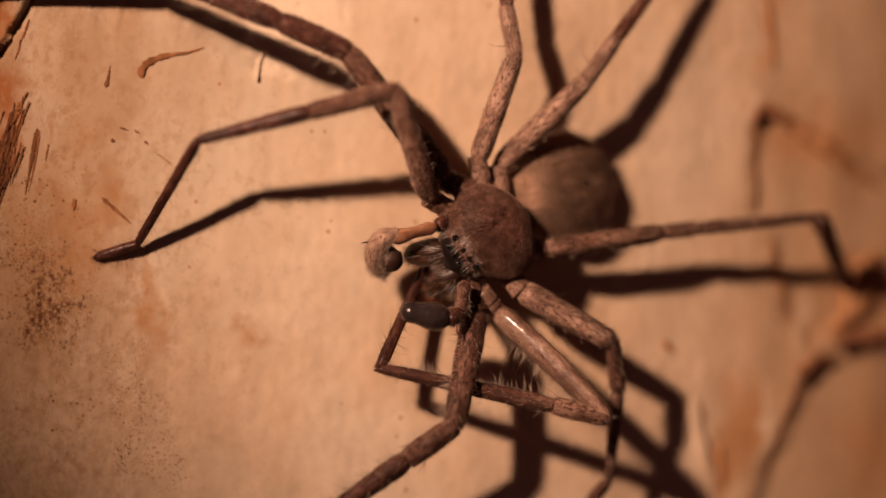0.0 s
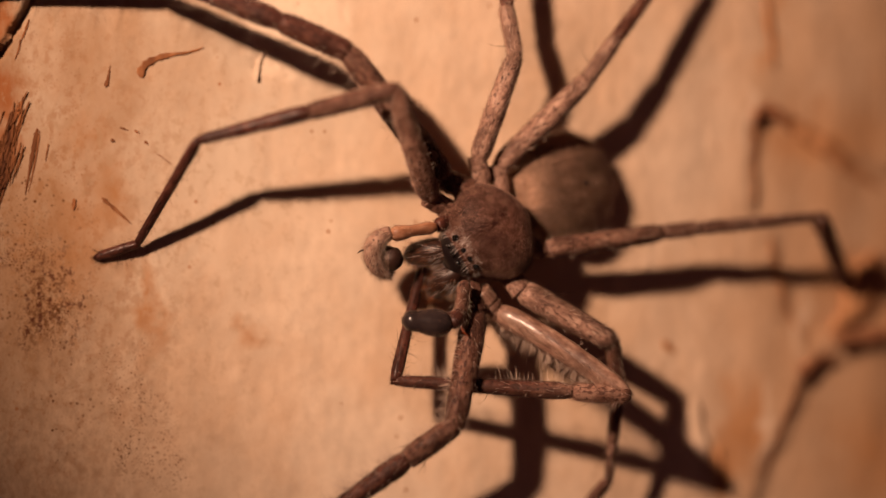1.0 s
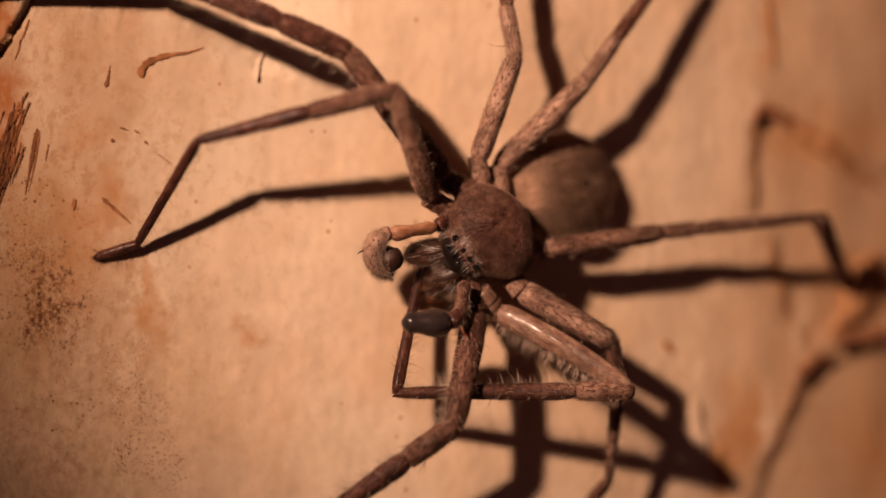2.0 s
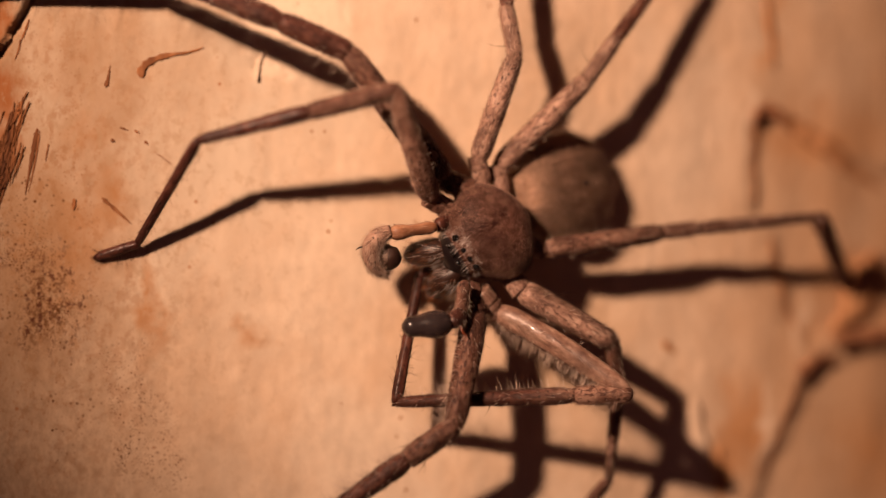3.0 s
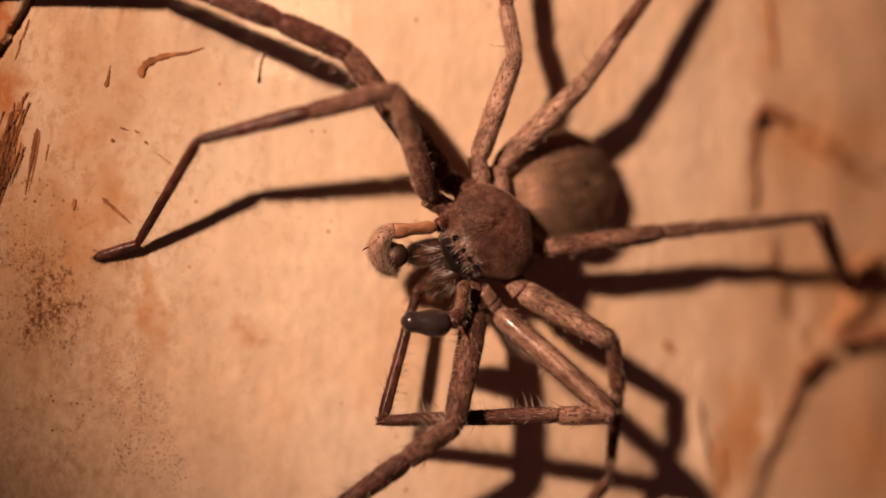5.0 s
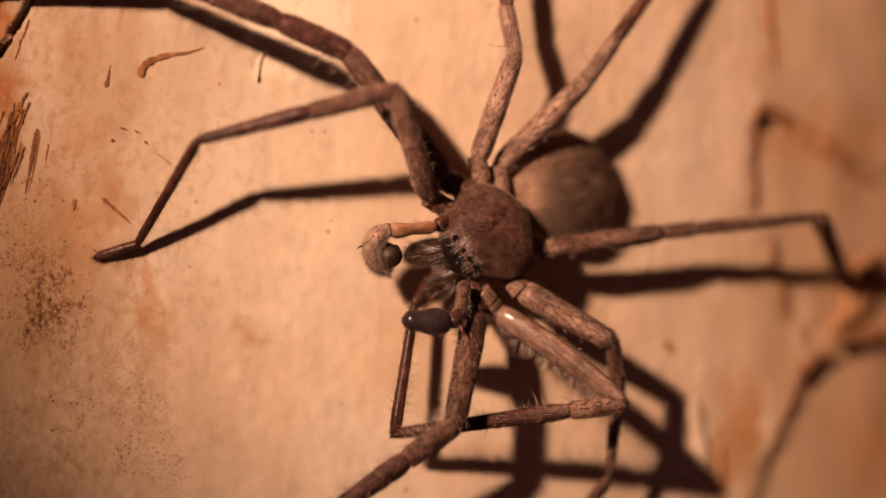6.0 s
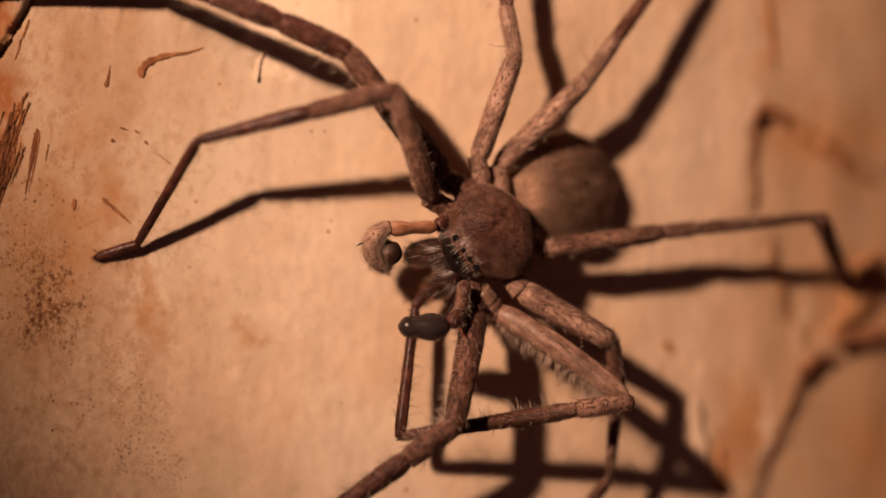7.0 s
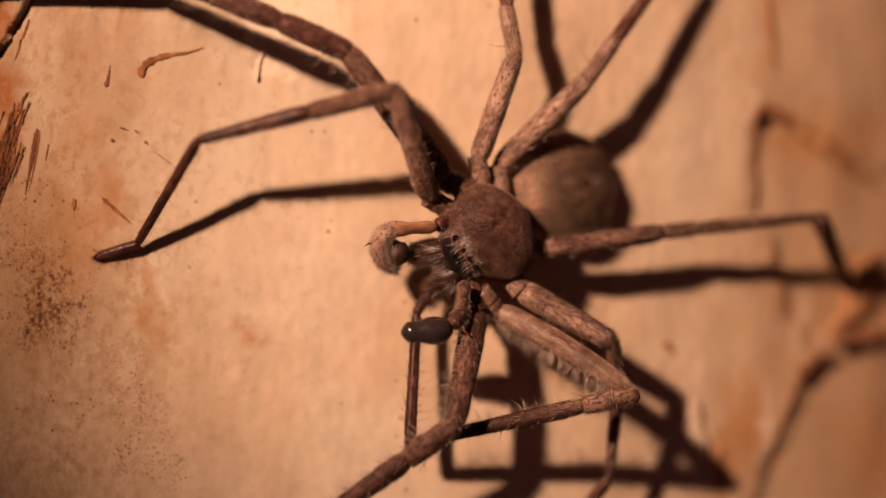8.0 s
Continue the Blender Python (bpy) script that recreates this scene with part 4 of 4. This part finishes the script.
# lower palp: two woolly joints and the dark swollen end
PALP_ROOT, PALP_ELBOW = Vector((2.26, -2.00, -3.99)), Vector((1.84, -3.40, -6.58))
SWELL = [
    (0, 0.83, -4.20, -7.38, -4.30, -5.00, -6.42),
    (0.5, 0.94, -4.20, -8.03, -4.00, -5.00, -7.01),
    (1, 1.06, -4.20, -7.85, -4.30, -5.00, -7.42),
    (1.5, 1.06, -4.20, -7.80, -4.42, -5.00, -7.42),
    (3, 1.06, -4.20, -7.68, -4.71, -5.00, -8.24),
    (3.5, 0.94, -4.20, -7.91, -4.42, -5.00, -8.18),
    (4, 0.94, -4.20, -8.03, -4.36, -5.00, -8.48),
    (4.5, 0.94, -4.20, -7.97, -4.59, -5.00, -7.65),
    (6, 1.06, -4.20, -7.68, -4.59, -5.00, -7.42),
    (6.5, 0.77, -4.20, -8.27, -4.30, -5.00, -8.36),
    (7, 0.71, -4.20, -8.15, -4.71, -5.00, -8.12),
    (7.5, 1.06, -4.20, -7.91, -4.59, -5.00, -7.77),
    (8, 1.00, -4.20, -8.39, -4.24, -5.00, -8.71),
]
palp_low = palp_piece("pedipalp", (PALP_ELBOW - PALP_ROOT).length, ((-0.2, 0.5), (0.08, 0.78), (0.3, 0.74), (0.4, 0.55), (0.5, 0.72), (0.75, 0.70), (0.84, 0.54), (0.92, 0.66), (1.0, 0.62), (1.1, 0.35)), [LEG_MID, FUR, FUR_PALE], spider, 200, 60, 61)
place(palp_low, PALP_ROOT, PALP_ELBOW)
low_inv = palp_low.matrix_basis.inverted() @ HOME
s_len = (Vector(SWELL[0][4:]) - Vector(SWELL[0][1:4])).length
wrist = palp_piece("palp_tibia", 1.9, ((-0.1, 0.5), (0.2, 0.8), (0.8, 0.85), (1.0, 0.6)), [LEG_DARK, FUR_MAROON, FUR_PALE], palp_low, 160, 55, 62)
wrist.matrix_basis = low_inv @ seat(PALP_ELBOW, SWELL[0][1:4])
bulb = palp_piece("palp_bulb", s_len, ((0, 0.35), (0.06, 1.0), (0.25, 1.48), (0.45, 1.46), (0.62, 1.22), (0.74, 1.12), (0.86, 1.16), (0.95, 1.02), (1.0, 0.7), (1.03, 0.25)), [BULB, FUR, FUR_PALE], palp_low, 0, 0, 63, label="swollen glossy dark grey palp tip")
bulb.matrix_basis = low_inv @ seat(SWELL[0][1:4], SWELL[0][4:])

# a red-brown spur beside the swollen tip
s = Shape()
tube(s, ((0.4, -0.2, 0.0), (1.3, 0.7, 0.1), (2.0, 1.4, 0.1), (1.9, 2.1, 0.0)), (0.22, 0.20, 0.12, 0.03), 8, 12)
spur = part("palp_spur", s, [FANG], wrist, "thin red-brown spur")

# upper palp: a thin-skinned joint, then the woolly hooked end with its bulb
UPPER_ROOT = Vector((-0.84, -1.50, 2.33))
WRIST = [
    (0, -4.75, -2.60, 1.25),
    (0.25, -4.87, -2.60, 1.37),
    (0.45, -5.11, -2.60, 1.25),
    (0.6, -4.99, -2.60, 1.37),
    (0.8, -5.35, -2.60, 1.49),
    (1, -5.59, -2.60, 1.49),
    (1.2, -5.59, -2.60, 1.60),
    (1.4, -5.59, -2.60, 1.37),
    (1.7, -5.59, -2.60, 1.49),
    (2.8, -5.70, -2.60, 1.49),
    (3, -5.59, -2.60, 1.60),
    (3.3, -5.35, -2.60, 1.84),
    (3.5, -5.47, -2.60, 1.78),
    (3.65, -5.82, -2.60, 1.72),
    (4, -5.59, -2.60, 1.84),
    (4.2, -5.35, -2.60, 1.84),
    (4.45, -5.94, -2.60, 1.84),
    (4.7, -5.59, -2.60, 1.84),
    (5.8, -4.63, -2.60, 1.84),
    (6, -5.59, -2.60, 1.84),
    (6.25, -5.35, -2.60, 1.84),
    (6.5, -4.63, -2.60, 1.96),
    (6.8, -5.82, -2.60, 1.96),
    (7, -5.59, -2.60, 2.08),
    (7.5, -5.59, -2.60, 1.72),
    (8, -4.75, -2.60, 2.08),
]
PALM = [
    (0, -6.09, -1.20, -1.73),
    (0.25, -5.61, -1.20, -1.73),
    (0.45, -5.61, -1.20, -1.97),
    (0.6, -6.03, -1.20, -1.97),
    (0.8, -6.21, -1.20, -1.73),
    (1, -5.85, -1.20, -1.85),
    (1.2, -5.50, -1.20, -1.73),
    (1.4, -6.33, -1.20, -1.97),
    (1.7, -5.73, -1.20, -2.09),
    (2.8, -6.21, -1.20, -1.85),
    (3, -6.09, -1.20, -1.61),
    (3.3, -5.50, -1.20, -1.49),
    (3.5, -5.61, -1.20, -1.49),
    (3.65, -6.57, -1.20, -1.61),
    (4, -5.85, -1.20, -1.25),
    (4.2, -5.61, -1.20, -1.61),
    (4.45, -6.93, -1.20, -1.37),
    (4.7, -5.85, -1.20, -1.49),
    (5.8, -4.78, -1.20, -1.37),
    (6, -5.97, -1.20, -1.49),
    (6.25, -5.38, -1.20, -1.49),
    (6.5, -4.66, -1.20, -1.25),
    (6.8, -6.45, -1.20, -1.25),
    (7, -5.97, -1.20, -1.02),
    (7.5, -5.61, -1.20, -1.61),
    (8, -5.14, -1.20, -1.13),
]
palp_high = palp_piece("pedipalp", 2.2, ((-0.3, 0.6), (0.2, 0.85), (0.8, 0.8), (1.0, 0.5)), [LEG_DARK, FUR_MAROON, FUR_PALE], spider, 120, 10, 71)
place(palp_high, (0.66, 0.50, 2.95), UPPER_ROOT)
high_inv = palp_high.matrix_basis.inverted() @ HOME
fore = palp_piece("palp_tibia", (Vector(WRIST[0][1:4]) - UPPER_ROOT).length + 0.3, ((-0.05, 0.35), (0.0, 0.55), (0.12, 0.70), (0.5, 0.62), (0.62, 0.58), (0.68, 0.72), (0.9, 0.86), (1.0, 0.85), (1.08, 0.5)), [ORANGE, FUR, FUR_PALE], palp_high, 110, 40, 72, label="glossy orange-brown palp joint")
fore.matrix_basis = high_inv @ seat(UPPER_ROOT, WRIST[0][1:4])
s = Shape()
g = np.random.default_rng(73)
# the woolly cup, hooked round the dark bulb
cup = tube(s, ((-0.4, 0.1, 0.0), (0.3, -1.0, 0.1), (1.4, -1.6, 0.1), (3.0, -1.55, 0.0), (4.3, -0.7, -0.2), (4.9, 0.5, -0.5)), (0.6, 0.95, 1.1, 1.05, 0.85, 0.3), 20, 26)
hairs(s, cup, 2600, 0.65, 0.011, 0.55, g, 1, fine=True)
hairs(s, cup, 420, 1.0, 0.013, 0.45, g, 3)
grid = ball(s, (2.9, 0.2, -0.35), np.eye(3), (1.4, 1.4, 1.2), (20, 26), 0.10, slot=2, seed=3)
fur_on(s, grid, 1600, 0.5, 0.011, (0.4, -0.6, 0), 0.6, g, 1, lambda p: p[:, 1] < 0.3)
cymbium = part("palp_tarsus", s, [LEG_TAN, FUR_TAN, BULB_WOOL, FUR_PALE], palp_high, "woolly hooked palp tip with dark bulb")
cymbium.matrix_basis = high_inv @ seat(WRIST[0][1:4], PALM[0][1:])
s = Shape()
tube(s, ((1.7, -2.1, 0.2), (1.9, -2.9, 0.3), (2.3, -3.3, 0.3)), (0.13, 0.11, 0.02), 8, 9)
part("claw", s, [JAW], cymbium, "small black claw")


def motions():
    """The groomed leg, drawn through the jaws, and the two working palps."""
    base = groomed[0].matrix_basis.inverted() @ HOME
    joints = [groom(i) for i in range(len(KNEE))]
    for piece, ob in enumerate(groomed[1:]):
        walk(ob, [(KNEE[i][0], base @ seat(J[piece], J[piece + 1], rolled(i, J[0], J[1]) if piece == 0 else (0, -1, 0))) for i, J in enumerate(joints)])
    walk(wrist, [(r[0], low_inv @ seat(PALP_ELBOW, r[1:4])) for r in SWELL])
    walk(bulb, [(r[0], low_inv @ seat(r[1:4], r[4:])) for r in SWELL])
    walk(fore, [(r[0], high_inv @ seat(UPPER_ROOT, r[1:4])) for r in WRIST])
    walk(cymbium, [(r[0], high_inv @ seat(r[1:], q[1:])) for r, q in zip(WRIST, PALM)])


motions()
